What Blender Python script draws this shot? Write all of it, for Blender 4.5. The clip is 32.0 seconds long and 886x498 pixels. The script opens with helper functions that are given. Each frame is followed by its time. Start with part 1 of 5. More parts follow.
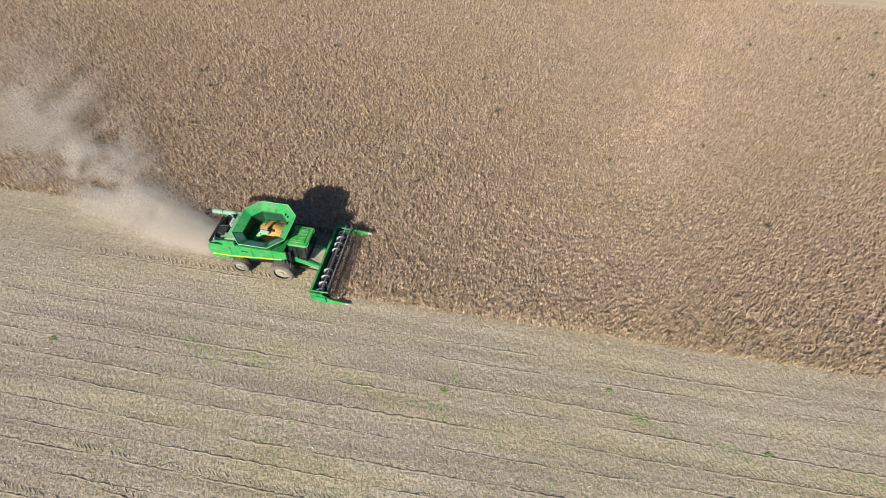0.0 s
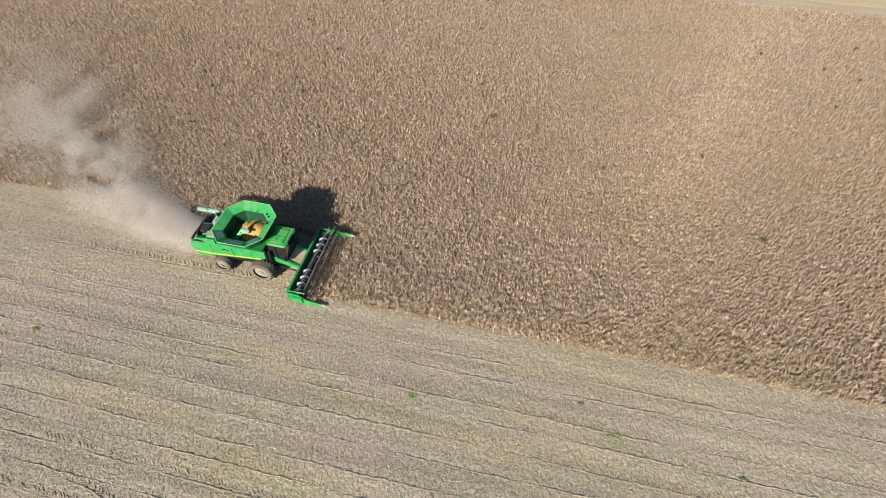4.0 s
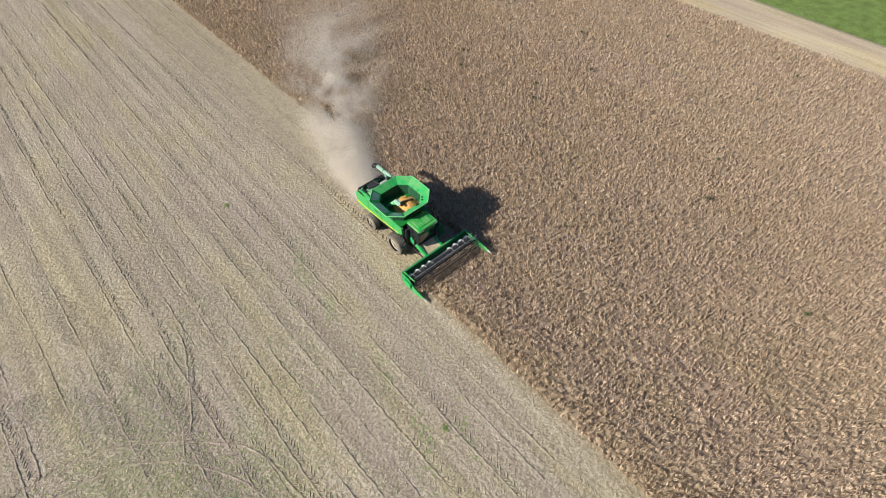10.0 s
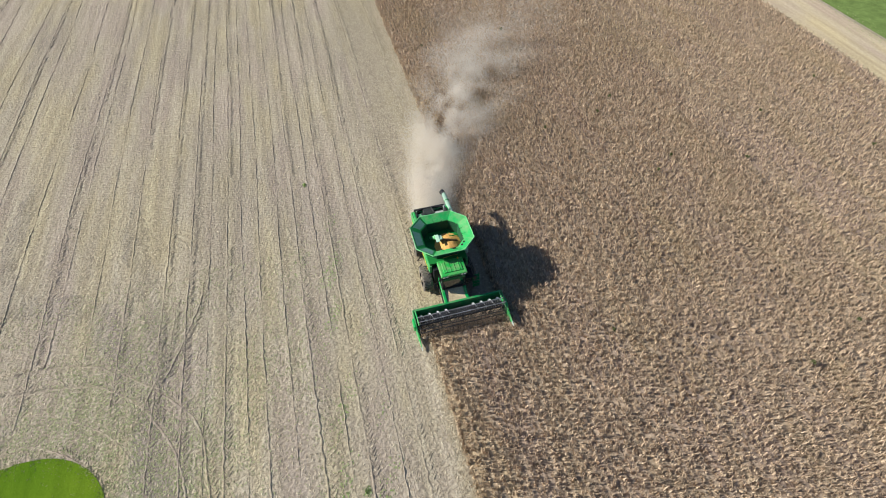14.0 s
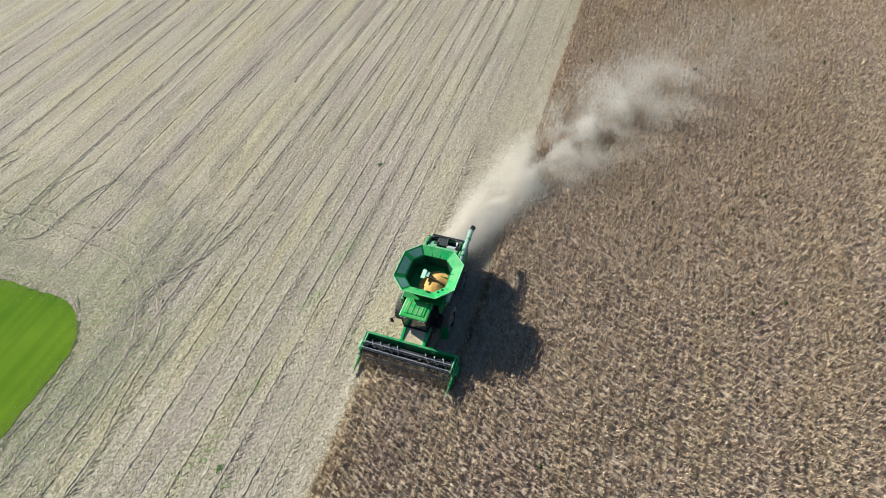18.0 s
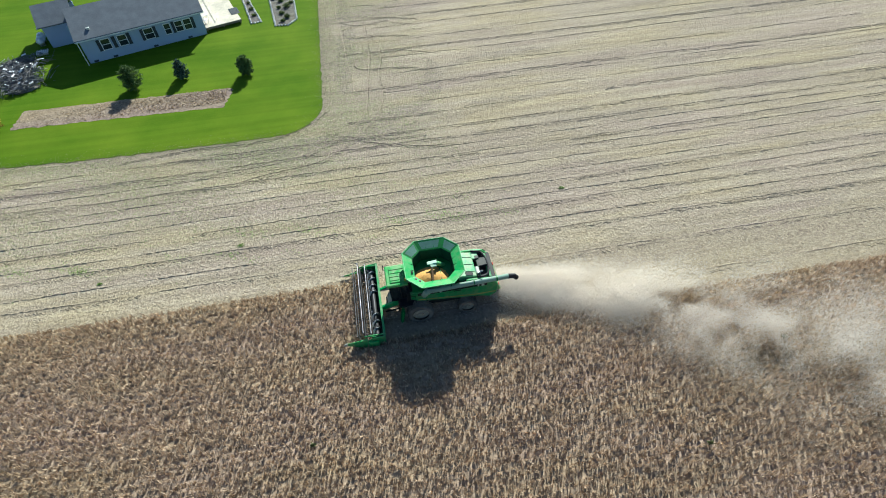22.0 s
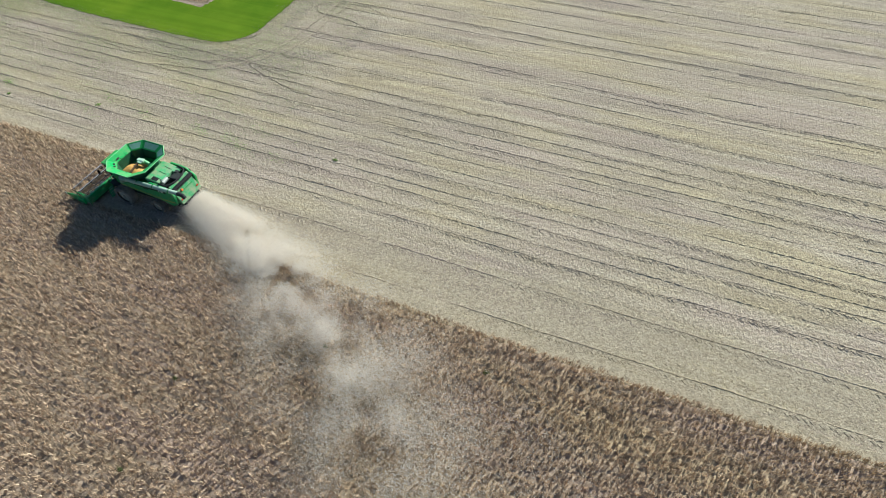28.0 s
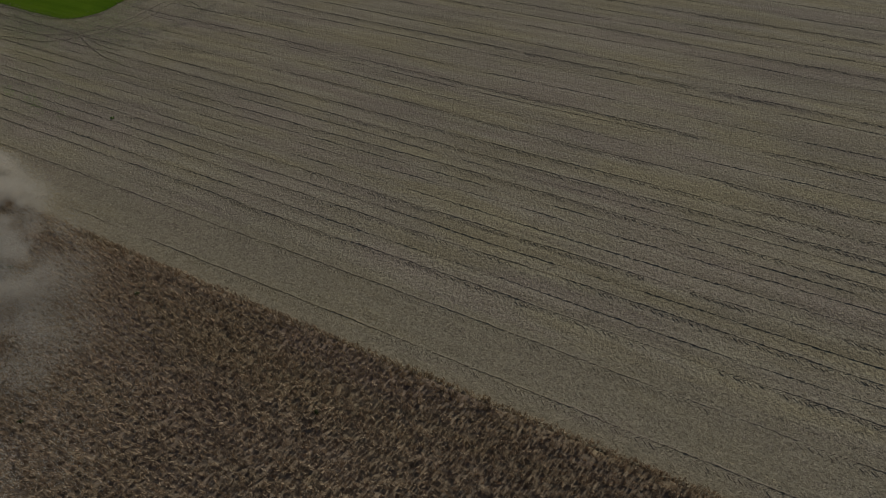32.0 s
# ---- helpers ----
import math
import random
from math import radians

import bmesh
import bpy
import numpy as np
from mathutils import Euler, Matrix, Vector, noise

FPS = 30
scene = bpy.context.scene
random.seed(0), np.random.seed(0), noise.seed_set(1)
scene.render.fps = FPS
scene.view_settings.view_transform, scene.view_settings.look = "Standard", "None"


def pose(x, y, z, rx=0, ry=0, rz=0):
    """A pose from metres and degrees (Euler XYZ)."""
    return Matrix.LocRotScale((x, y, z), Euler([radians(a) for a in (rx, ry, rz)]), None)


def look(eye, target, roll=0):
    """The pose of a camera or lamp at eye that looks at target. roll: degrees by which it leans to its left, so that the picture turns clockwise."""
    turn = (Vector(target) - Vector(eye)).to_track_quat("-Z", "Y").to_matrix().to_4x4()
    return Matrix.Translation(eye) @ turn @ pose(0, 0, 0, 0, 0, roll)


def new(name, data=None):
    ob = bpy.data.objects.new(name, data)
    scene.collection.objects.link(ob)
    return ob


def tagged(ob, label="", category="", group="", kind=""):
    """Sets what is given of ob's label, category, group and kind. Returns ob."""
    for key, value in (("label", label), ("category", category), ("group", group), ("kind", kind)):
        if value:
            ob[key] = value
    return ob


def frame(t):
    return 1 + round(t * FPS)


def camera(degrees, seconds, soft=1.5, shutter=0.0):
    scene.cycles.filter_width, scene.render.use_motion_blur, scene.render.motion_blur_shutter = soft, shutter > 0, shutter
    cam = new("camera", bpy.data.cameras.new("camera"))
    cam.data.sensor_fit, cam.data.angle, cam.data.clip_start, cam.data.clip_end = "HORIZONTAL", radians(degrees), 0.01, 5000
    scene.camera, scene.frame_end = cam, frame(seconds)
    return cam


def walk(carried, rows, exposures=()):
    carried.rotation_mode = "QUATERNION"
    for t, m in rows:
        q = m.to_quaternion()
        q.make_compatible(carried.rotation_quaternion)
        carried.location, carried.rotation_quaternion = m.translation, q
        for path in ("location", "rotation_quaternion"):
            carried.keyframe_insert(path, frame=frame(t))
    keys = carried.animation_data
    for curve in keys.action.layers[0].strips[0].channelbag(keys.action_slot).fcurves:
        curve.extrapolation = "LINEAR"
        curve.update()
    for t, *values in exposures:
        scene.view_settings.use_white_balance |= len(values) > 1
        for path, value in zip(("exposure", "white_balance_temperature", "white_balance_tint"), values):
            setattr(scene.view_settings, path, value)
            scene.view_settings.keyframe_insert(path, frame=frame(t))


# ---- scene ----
cam = camera(79.24, 32.0, soft=1.0)

# seconds, x, y, z, heading (left of +y), pitch, roll
PATH = [
    (0.0, 16.17, -21.96, 31.23, 9.62, -50.85, 0.57),
    (0.5, 16.43, -21.87, 31.04, 9.83, -50.73, 0.50),
    (1.0, 17.00, -21.74, 30.93, 10.58, -50.66, -0.26),
    (1.5, 17.37, -21.57, 30.95, 10.94, -50.68, -0.41),
    (2.0, 17.76, -21.41, 30.96, 11.28, -50.60, -0.56),
    (2.5, 18.12, -21.33, 30.92, 11.49, -50.49, -0.64),
    (3.0, 18.57, -21.24, 30.91, 11.91, -50.42, -0.87),
    (3.5, 18.92, -21.15, 30.93, 12.52, -50.40, -0.95),
    (5.5, 20.74, -20.96, 30.21, 22.12, -49.10, -0.90),
    (6.0, 21.08, -20.75, 30.06, 25.33, -49.12, -0.79),
    (6.5, 21.46, -20.40, 30.21, 28.61, -49.28, -0.87),
    (7.0, 21.76, -19.83, 30.49, 31.49, -49.57, -1.02),
    (7.5, 22.08, -19.20, 30.84, 34.35, -49.81, -1.17),
    (8.0, 22.29, -18.69, 31.02, 37.16, -49.94, -1.09),
    (8.5, 22.64, -18.12, 30.97, 40.31, -49.82, -1.28),
    (9.0, 22.99, -17.22, 31.12, 43.77, -50.07, -1.68),
    (9.5, 23.29, -16.68, 30.88, 46.82, -49.71, -1.47),
    (10.0, 23.54, -15.84, 30.92, 49.92, -49.65, -1.66),
    (10.5, 23.93, -14.96, 30.82, 53.15, -49.21, -2.01),
    (11.0, 23.98, -14.10, 30.61, 55.85, -48.95, -1.74),
    (11.5, 24.00, -12.79, 30.64, 59.15, -49.05, -1.97),
    (12.0, 24.03, -11.51, 30.63, 62.31, -49.06, -2.04),
    (12.5, 24.06, -10.05, 30.59, 65.87, -49.13, -2.36),
    (13.0, 24.07, -8.58, 30.60, 69.55, -49.17, -2.32),
    (13.5, 24.08, -7.16, 30.66, 73.04, -49.13, -2.15),
    (14.0, 24.11, -5.74, 30.45, 76.52, -48.81, -2.04),
    (14.5, 24.18, -4.12, 29.95, 80.49, -48.34, -2.04),
    (16.5, 20.89, 1.62, 31.08, 93.28, -52.00, -1.99),
    (17.0, 20.27, 3.67, 30.97, 98.40, -51.79, -2.71),
    (17.5, 19.57, 6.31, 30.77, 105.27, -51.10, -3.98),
    (18.0, 18.28, 8.48, 30.79, 112.06, -51.08, -4.50),
    (18.5, 16.95, 10.85, 30.89, 119.41, -50.89, -5.36),
    (19.0, 15.64, 12.95, 30.67, 126.57, -50.24, -5.31),
    (19.5, 13.99, 14.68, 30.68, 134.02, -50.00, -5.08),
    (20.0, 12.12, 16.47, 30.56, 141.58, -49.58, -4.83),
    (20.5, 9.84, 18.26, 30.49, 149.49, -49.21, -4.83),
    (21.0, 7.74, 19.95, 30.13, 156.86, -48.47, -4.15),
    (21.5, 4.78, 21.33, 30.03, 165.15, -48.27, -4.12),
    (22.0, 2.28, 22.34, 30.01, 172.41, -48.08, -3.32),
    (22.5, -0.54, 23.25, 30.21, 180.25, -48.13, -2.70),
    (23.0, -3.66, 23.83, 30.11, 188.23, -48.06, -2.32),
    (23.5, -6.65, 24.18, 30.01, 192.29, -48.17, -1.91),
    (24.0, -9.84, 24.34, 29.89, 194.89, -48.27, -1.89),
    (24.5, -13.04, 24.41, 29.77, 196.56, -48.31, -1.82),
    (25.0, -16.07, 24.46, 29.90, 197.80, -48.40, -1.64),
    (25.5, -19.14, 24.47, 30.16, 198.93, -48.49, -1.71),
    (27.5, -31.11, 21.57, 31.38, 201.41, -50.55, -0.55),
    (28.0, -34.56, 20.97, 31.31, 202.42, -50.41, -1.10),
    (28.5, -38.02, 20.41, 31.25, 203.35, -50.35, -1.65),
    (29.0, -41.41, 19.80, 31.17, 204.21, -50.24, -2.11),
    (29.5, -44.68, 19.24, 31.04, 204.98, -50.06, -2.49),
    (30.0, -47.87, 18.69, 30.83, 205.53, -49.83, -2.69),
    (30.5, -50.98, 18.13, 30.50, 205.89, -49.57, -2.63),
    (31.0, -54.04, 17.57, 30.19, 206.17, -49.30, -2.55),
    (31.5, -57.04, 17.00, 29.88, 206.45, -49.04, -2.51),
    (32.0, -60.02, 16.41, 29.59, 206.91, -48.78, -2.38),
]
walk(cam, [(t, pose(x, y, z, 90 + p, 0, h) @ pose(0, 0, 0, 0, 0, r)) for t, x, y, z, h, p, r in PATH],
     [(0, 0.60, 6450, 8), (12.0, 0.66, 6380, 6), (18.0, 0.87, 6000, 0), (25.0, 0.94, 5960, -3), (28.0, 0.82, 6000, -1), (31.0, 0.76, 6050, 0), (31.5, 0.30, 6250, 1), (32.0, -1.46, 6450, 2)])

# ---- light ----
SUN_FROM = Vector((-0.30, -0.95, 0.0)).normalized()
SUN_ELEV = radians(30.2)
world = bpy.data.worlds.new("sky")
world.use_nodes = True
scene.world = world
wn = world.node_tree.nodes
sky = wn.new("ShaderNodeTexSky")
sky.sky_type = "NISHITA"
sky.sun_disc = False
sky.ozone_density = 5.0
sky.sun_elevation = SUN_ELEV
sky.sun_rotation = math.atan2(SUN_FROM.x, SUN_FROM.y)
world.node_tree.links.new(sky.outputs[0], wn["Background"].inputs[0])
wn["Background"].inputs[1].default_value = 0.062
sun = new("sun", bpy.data.lights.new("sun", "SUN"))
sun.data.energy = 5.0
sun.data.angle = radians(0.53)
sun.data.color = (1.0, 0.95, 0.87)
sun_vec = SUN_FROM * math.cos(SUN_ELEV) + Vector((0, 0, math.sin(SUN_ELEV)))
sun.matrix_world = look(sun_vec * 100, (0, 0, 0))

# ---- plan ----
LX = 1.6                 # the homestead along the heading
CUT_AHEAD = -2.45         # edge of the standing crop before the header
CUT_BEHIND = 2.95         # edge of the standing crop behind the header
HEADER_X = 5.45
CROP_FAR = 48.6           # edge of the crop by the field lane
LANE_FAR = 55.2
LAWN_X = 5.6 + LX


# ---- materials ----
def material(name, base, rough=0.8, metal=0.0, spec=0.3):
    m = bpy.data.materials.new(name)
    m.use_nodes = True
    b = m.node_tree.nodes["Principled BSDF"]
    b.inputs["Base Color"].default_value = (*base, 1)
    b.inputs["Roughness"].default_value = rough
    b.inputs["Metallic"].default_value = metal
    b.inputs["Specular IOR Level"].default_value = spec
    return m


def nodes_of(m):
    nt = m.node_tree
    return nt.nodes, nt.links, nt.nodes["Principled BSDF"]


def noise_at(n, l, vec, scale, detail=4.0, rough=0.6):
    t = n.new("ShaderNodeTexNoise")
    t.inputs["Scale"].default_value = scale
    t.inputs["Detail"].default_value = detail
    t.inputs["Roughness"].default_value = rough
    if vec is not None:
        l.new(vec, t.inputs["Vector"])
    return t.outputs["Fac"]


def ramp_of(n, l, fac, stops):
    r = n.new("ShaderNodeValToRGB")
    e = r.color_ramp.elements
    while len(e) < len(stops):
        e.new(0.5)
    for k, (p, c) in enumerate(stops):
        e[k].position = p
        e[k].color = (*c, 1)
    l.new(fac, r.inputs[0])
    return r.outputs[0]


def mix_of(n, l, a, b, fac, mode="MIX"):
    x = n.new("ShaderNodeMix")
    x.data_type = "RGBA"
    x.blend_type = mode
    if isinstance(fac, (int, float)):
        x.inputs[0].default_value = fac
    else:
        l.new(fac, x.inputs[0])
    for s, v in ((6, a), (7, b)):
        if isinstance(v, tuple):
            x.inputs[s].default_value = (*v, 1)
        else:
            l.new(v, x.inputs[s])
    return x.outputs[2]


def bump_of(n, l, b, height, strength, distance):
    u = n.new("ShaderNodeBump")
    u.inputs["Strength"].default_value = strength
    u.inputs["Distance"].default_value = distance
    l.new(height, u.inputs["Height"])
    l.new(u.outputs[0], b.inputs["Normal"])


def world_pos(n, l, scale=(1, 1, 1), turn=0.0):
    g = n.new("ShaderNodeNewGeometry")
    mp = n.new("ShaderNodeMapping")
    mp.inputs["Scale"].default_value = scale
    mp.inputs["Rotation"].default_value = (0, 0, turn)
    l.new(g.outputs["Position"], mp.inputs["Vector"])
    return mp.outputs[0]


def soil_material(name, dark, mid, light, streak=0.12, bump=0.6, crisp=0.5):
    """Stubble or bare soil: streaks along the rows, blotches, straw grain and clods."""
    m = material(name, mid, 0.95, 0, 0.1)
    n, l, b = nodes_of(m)
    fine = noise_at(n, l, world_pos(n, l, (0.8, 1, 1)), 4.6, 3, 0.62)
    rows = noise_at(n, l, world_pos(n, l, (streak, 1.3, 1)), 1.0, 5, 0.65)
    big = noise_at(n, l, world_pos(n, l, (0.25, 1, 1)), 0.16, 4, 0.6)
    fibre = noise_at(n, l, world_pos(n, l, (1, 0.5, 1), 0.25), 6.5, 3, 0.6)
    c1 = mix_of(n, l, ramp_of(n, l, fine, [(0.40, dark), (0.5, mid), (0.60, light)]),
                ramp_of(n, l, fibre, [(0.42, dark), (0.5, mid), (0.58, light)]), 0.5)
    c2 = ramp_of(n, l, rows, [(0.38, dark), (0.50, mid), (0.64, light)])
    c3 = ramp_of(n, l, big, [(0.35, tuple(v * s for v, s in zip(mid, (0.66, 0.65, 0.68)))), (0.66, tuple(min(1, v * s) for v, s in zip(mid, (1.28, 1.25, 1.14))))])
    c = mix_of(n, l, mix_of(n, l, c2, c1, crisp), c3, 0.27)
    hue = noise_at(n, l, world_pos(n, l, (0.2, 1, 1), 0.03), 0.27, 4, 0.6)
    cast = ramp_of(n, l, hue, [(0.38, (0.95, 0.91, 0.99)), (0.5, (1, 1, 1)), (0.62, (1.06, 1.045, 0.90))])
    c = mix_of(n, l, c, cast, 0.8, "MULTIPLY")
    l.new(c, b.inputs["Base Color"])
    rise = n.new("ShaderNodeMath")
    rise.operation = "ADD"
    l.new(fine, rise.inputs[0])
    l.new(fibre, rise.inputs[1])
    bump_of(n, l, b, rise.outputs[0], bump, 0.09)
    return m


def grain_material(name, base, amount=0.25, scale=6.0, rough=0.8, metal=0.0, spec=0.3, bump=0.15):
    """A plain surface with dirt and grain at two scales."""
    m = material(name, base, rough, metal, spec)
    n, l, b = nodes_of(m)
    a = noise_at(n, l, world_pos(n, l), scale, 5, 0.65)
    d = noise_at(n, l, world_pos(n, l), scale * 0.17, 3, 0.5)
    lo, hi = tuple(v * (1 - amount) for v in base), tuple(min(1, v * (1 + amount)) for v in base)
    c = mix_of(n, l, ramp_of(n, l, a, [(0.3, lo), (0.7, hi)]), ramp_of(n, l, d, [(0.35, lo), (0.65, hi)]), 0.5)
    l.new(c, b.inputs["Base Color"])
    if bump:
        bump_of(n, l, b, a, bump, 0.02)
    return m


def foliage_material(name, tones, through_light=0.25, patch=None, clump=0.0):
    """Small leaves or stalks, each of its own tone."""
    m = material(name, tones[1], 0.85, 0, 0.15)
    n, l, b = nodes_of(m)
    g = n.new("ShaderNodeNewGeometry")
    k = len(tones)
    c = ramp_of(n, l, g.outputs["Random Per Island"], [(i / (k - 1), t) for i, t in enumerate(tones)])
    if patch:
        big = noise_at(n, l, world_pos(n, l, (0.5, 1, 1)), 0.09, 3, 0.6)
        sel = ramp_of(n, l, big, [(0.52, (0, 0, 0)), (0.72, (1, 1, 1))])
        c = mix_of(n, l, c, patch, sel, "MULTIPLY")
    if clump:
        near = noise_at(n, l, world_pos(n, l, (0.8, 1, 1)), clump, 3, 0.6)
        c = mix_of(n, l, c, ramp_of(n, l, near, [(0.36, (0.80, 0.79, 0.79)), (0.64, (1.16, 1.15, 1.14))]), 1.0, "MULTIPLY")
    l.new(c, b.inputs["Base Color"])
    if through_light:
        t = n.new("ShaderNodeBsdfTranslucent")
        l.new(c, t.inputs["Color"])
        x = n.new("ShaderNodeMixShader")
        x.inputs[0].default_value = through_light
        l.new(b.outputs[0], x.inputs[1])
        l.new(t.outputs[0], x.inputs[2])
        l.new(x.outputs[0], n["Material Output"].inputs[0])
    return m


def lawn_material():
    m = material("lawn_grass", (0.09, 0.2, 0.02), 0.9, 0, 0.15)
    n, l, b = nodes_of(m)
    fine = noise_at(n, l, world_pos(n, l), 7.0, 6, 0.7)
    mow = noise_at(n, l, world_pos(n, l, (0.03, 1.6, 1)), 0.8, 2, 0.5)
    big = noise_at(n, l, world_pos(n, l), 0.12, 4, 0.6)
    c = mix_of(n, l, ramp_of(n, l, fine, [(0.3, (0.055, 0.112, 0.0045)), (0.7, (0.12, 0.205, 0.012))]),
               ramp_of(n, l, mow, [(0.4, (0.060, 0.122, 0.005)), (0.6, (0.108, 0.19, 0.010))]), 0.5)
    c = mix_of(n, l, c, ramp_of(n, l, big, [(0.35, (0.047, 0.101, 0.0042)), (0.68, (0.150, 0.198, 0.0154))]), 0.45)
    l.new(c, b.inputs["Base Color"])
    bump_of(n, l, b, fine, 0.5, 0.05)
    return m


STUBBLE = soil_material("stubble_soil", (0.182, 0.147, 0.110), (0.344, 0.287, 0.214), (0.515, 0.442, 0.332), 0.05, 0.85, 0.54)
LANE = soil_material("lane_soil", (0.30, 0.23, 0.16), (0.45, 0.36, 0.25), (0.58, 0.48, 0.34), 0.05, 0.3)
RUT = soil_material("pressed_soil", (0.19, 0.152, 0.118), (0.335, 0.275, 0.207), (0.49, 0.415, 0.312), 0.5, 0.5)
BED = soil_material("bed_soil", (0.13, 0.10, 0.075), (0.25, 0.195, 0.15), (0.38, 0.305, 0.235), 1.0, 0.8)
TORN = soil_material("torn_soil", (0.15, 0.122, 0.095), (0.285, 0.24, 0.185), (0.45, 0.385, 0.295), 0.4, 1.0, 0.5)
MULCH = soil_material("mulch", (0.06, 0.058, 0.05), (0.14, 0.13, 0.115), (0.27, 0.25, 0.22), 1.0, 0.8)
STRAW = foliage_material("straw", [(0.215, 0.172, 0.125), (0.40, 0.325, 0.23), (0.615, 0.515, 0.375), (0.32, 0.255, 0.184)], 0.2)
BRIGHT_STRAW = foliage_material("fresh_straw", [(0.34, 0.28, 0.20), (0.50, 0.415, 0.295), (0.60, 0.51, 0.375), (0.28, 0.23, 0.165)], 0.25)
CROP = foliage_material("ripe_crop", [(0.275, 0.204, 0.143), (0.462, 0.349, 0.246), (0.65, 0.503, 0.364), (0.372, 0.281, 0.198)],
                        0.22, (0.90, 0.91, 0.80), 2.7)
CANOPY = soil_material("crop_tangle", (0.20, 0.150, 0.108), (0.33, 0.251, 0.182), (0.47, 0.362, 0.267), 0.5, 0.5, 0.75)
LAWN = lawn_material()
LAWN.node_tree.nodes["Principled BSDF"].inputs["Specular IOR Level"].default_value = 0.03
CROP_WEED = foliage_material("olive_weed_leaf", [(0.06, 0.075, 0.03), (0.11, 0.125, 0.05), (0.16, 0.16, 0.075)])
WEED = foliage_material("weed_leaf", [(0.16, 0.26, 0.06), (0.27, 0.38, 0.11), (0.34, 0.42, 0.16)])


def dusty_paint(name, base, amount):
    """Machine paint under an uneven film of field dust."""
    m = grain_material(name, base, 0.14, 3.0, 0.45, 0, 0.4, 0.03)
    n, l, b = nodes_of(m)
    src = b.inputs["Base Color"].links[0].from_socket
    veil = noise_at(n, l, world_pos(n, l), 2.2, 6, 0.7)
    sel = ramp_of(n, l, veil, [(0.42, (0, 0, 0)), (0.75, (amount, amount, amount))])
    l.new(mix_of(n, l, src, (0.34, 0.29, 0.20), sel), b.inputs["Base Color"])
    l.new(ramp_of(n, l, veil, [(0.4, (0.3, 0.3, 0.3)), (0.7, (0.65, 0.65, 0.65))]), b.inputs["Roughness"])
    return m


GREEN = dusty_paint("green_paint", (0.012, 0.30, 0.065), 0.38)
ROOF_GREEN = dusty_paint("roof_green_paint", (0.03, 0.34, 0.06), 0.6)
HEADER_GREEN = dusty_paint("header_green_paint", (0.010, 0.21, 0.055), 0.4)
# paler green that carries the sunlight on the tank's lit panels
LIT_PANEL_GREEN = dusty_paint("lit_panel_green_paint", (0.03, 0.34, 0.085), 0.45)
LIT_PANEL_GREEN.node_tree.nodes["Principled BSDF"].inputs["Specular IOR Level"].default_value = 0.12
# dusty deck paint, made paler to hold the sunlight on the hood
LIT_DECK_GREEN = dusty_paint("lit_dusty_green_paint", (0.09, 0.36, 0.15), 1.0)
HOOD_GREEN = dusty_paint("dust_filmed_green_paint", (0.05, 0.27, 0.10), 1.1)
DARK_GREEN = grain_material("dark_green_paint", (0.012, 0.17, 0.03), 0.2, 3.0, 0.5, 0, 0.4, 0.03)
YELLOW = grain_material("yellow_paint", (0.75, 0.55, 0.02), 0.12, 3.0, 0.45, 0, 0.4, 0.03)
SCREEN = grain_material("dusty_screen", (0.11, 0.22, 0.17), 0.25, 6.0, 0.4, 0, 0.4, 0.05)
# stripe yellow dulled by dust and by the shade of the +y side
SHADED_DUSTY_YELLOW = grain_material("shaded_dusty_yellow_paint", (0.30, 0.27, 0.08), 0.3, 3.0, 0.7, 0, 0.2, 0.03)
RUBBER = grain_material("dusty_rubber", (0.15, 0.127, 0.105), 0.5, 5.0, 0.9, 0, 0.2, 0.2)
RIM = grain_material("dusty_rim", (0.29, 0.25, 0.19), 0.3, 4.0, 0.6, 0, 0.3, 0.05)
BLACK = grain_material("black_metal", (0.014, 0.014, 0.016), 0.4, 5.0, 0.6, 0, 0.25, 0.1)
STEEL = grain_material("worn_steel", (0.42, 0.42, 0.42), 0.25, 6.0, 0.35, 0.8, 0.5, 0.05)
TUBE = grain_material("grey_green_tube", (0.23, 0.33, 0.26), 0.2, 3.0, 0.55, 0, 0.3, 0.03)
PALE_METAL = grain_material("pale_dusty_metal", (0.45, 0.47, 0.42), 0.2, 4.0, 0.5, 0.2, 0.4, 0.05)
GRAIN = grain_material("grain", (0.60, 0.33, 0.10), 0.25, 30.0, 0.85, 0, 0.2, 0.5)
GLASS = material("cab_glass", (0.02, 0.025, 0.025), 0.06, 0, 0.6)
DUST = foliage_material("dust", [(0.80, 0.745, 0.675), (0.88, 0.825, 0.755), (0.84, 0.785, 0.715)], 0.62)


def thin_out(m, clear):
    """Lets part of the light straight through, as fine dust does."""
    n, l, b = nodes_of(m)
    sink = n["Material Output"].inputs[0]
    x, t = n.new("ShaderNodeMixShader"), n.new("ShaderNodeBsdfTransparent")
    x.inputs[0].default_value = clear
    l.new(sink.links[0].from_socket, x.inputs[1])
    l.new(t.outputs[0], x.inputs[2])
    l.new(x.outputs[0], sink)


thin_out(DUST, 0.4)


# ---- mesh helpers ----
def link_bm(name, bm, mat, smooth=False):
    me = bpy.data.meshes.new(name)
    bm.to_mesh(me)
    bm.free()
    me.materials.append(mat)
    if smooth:
        me.polygons.foreach_set("use_smooth", [True] * len(me.polygons))
    return new(name, me)


def part(name, bm, mat, parent, label="", smooth=False):
    ob = link_bm(name, bm, mat, smooth)
    ob.parent = parent
    if label:
        ob["label"] = label
    return ob


def thing(name, label, category, at=(0, 0, 0), turn=0.0, group="", kind=""):
    ob = new(name)
    ob.matrix_world = pose(*at, 0, 0, turn)
    return tagged(ob, label, category, group, kind)


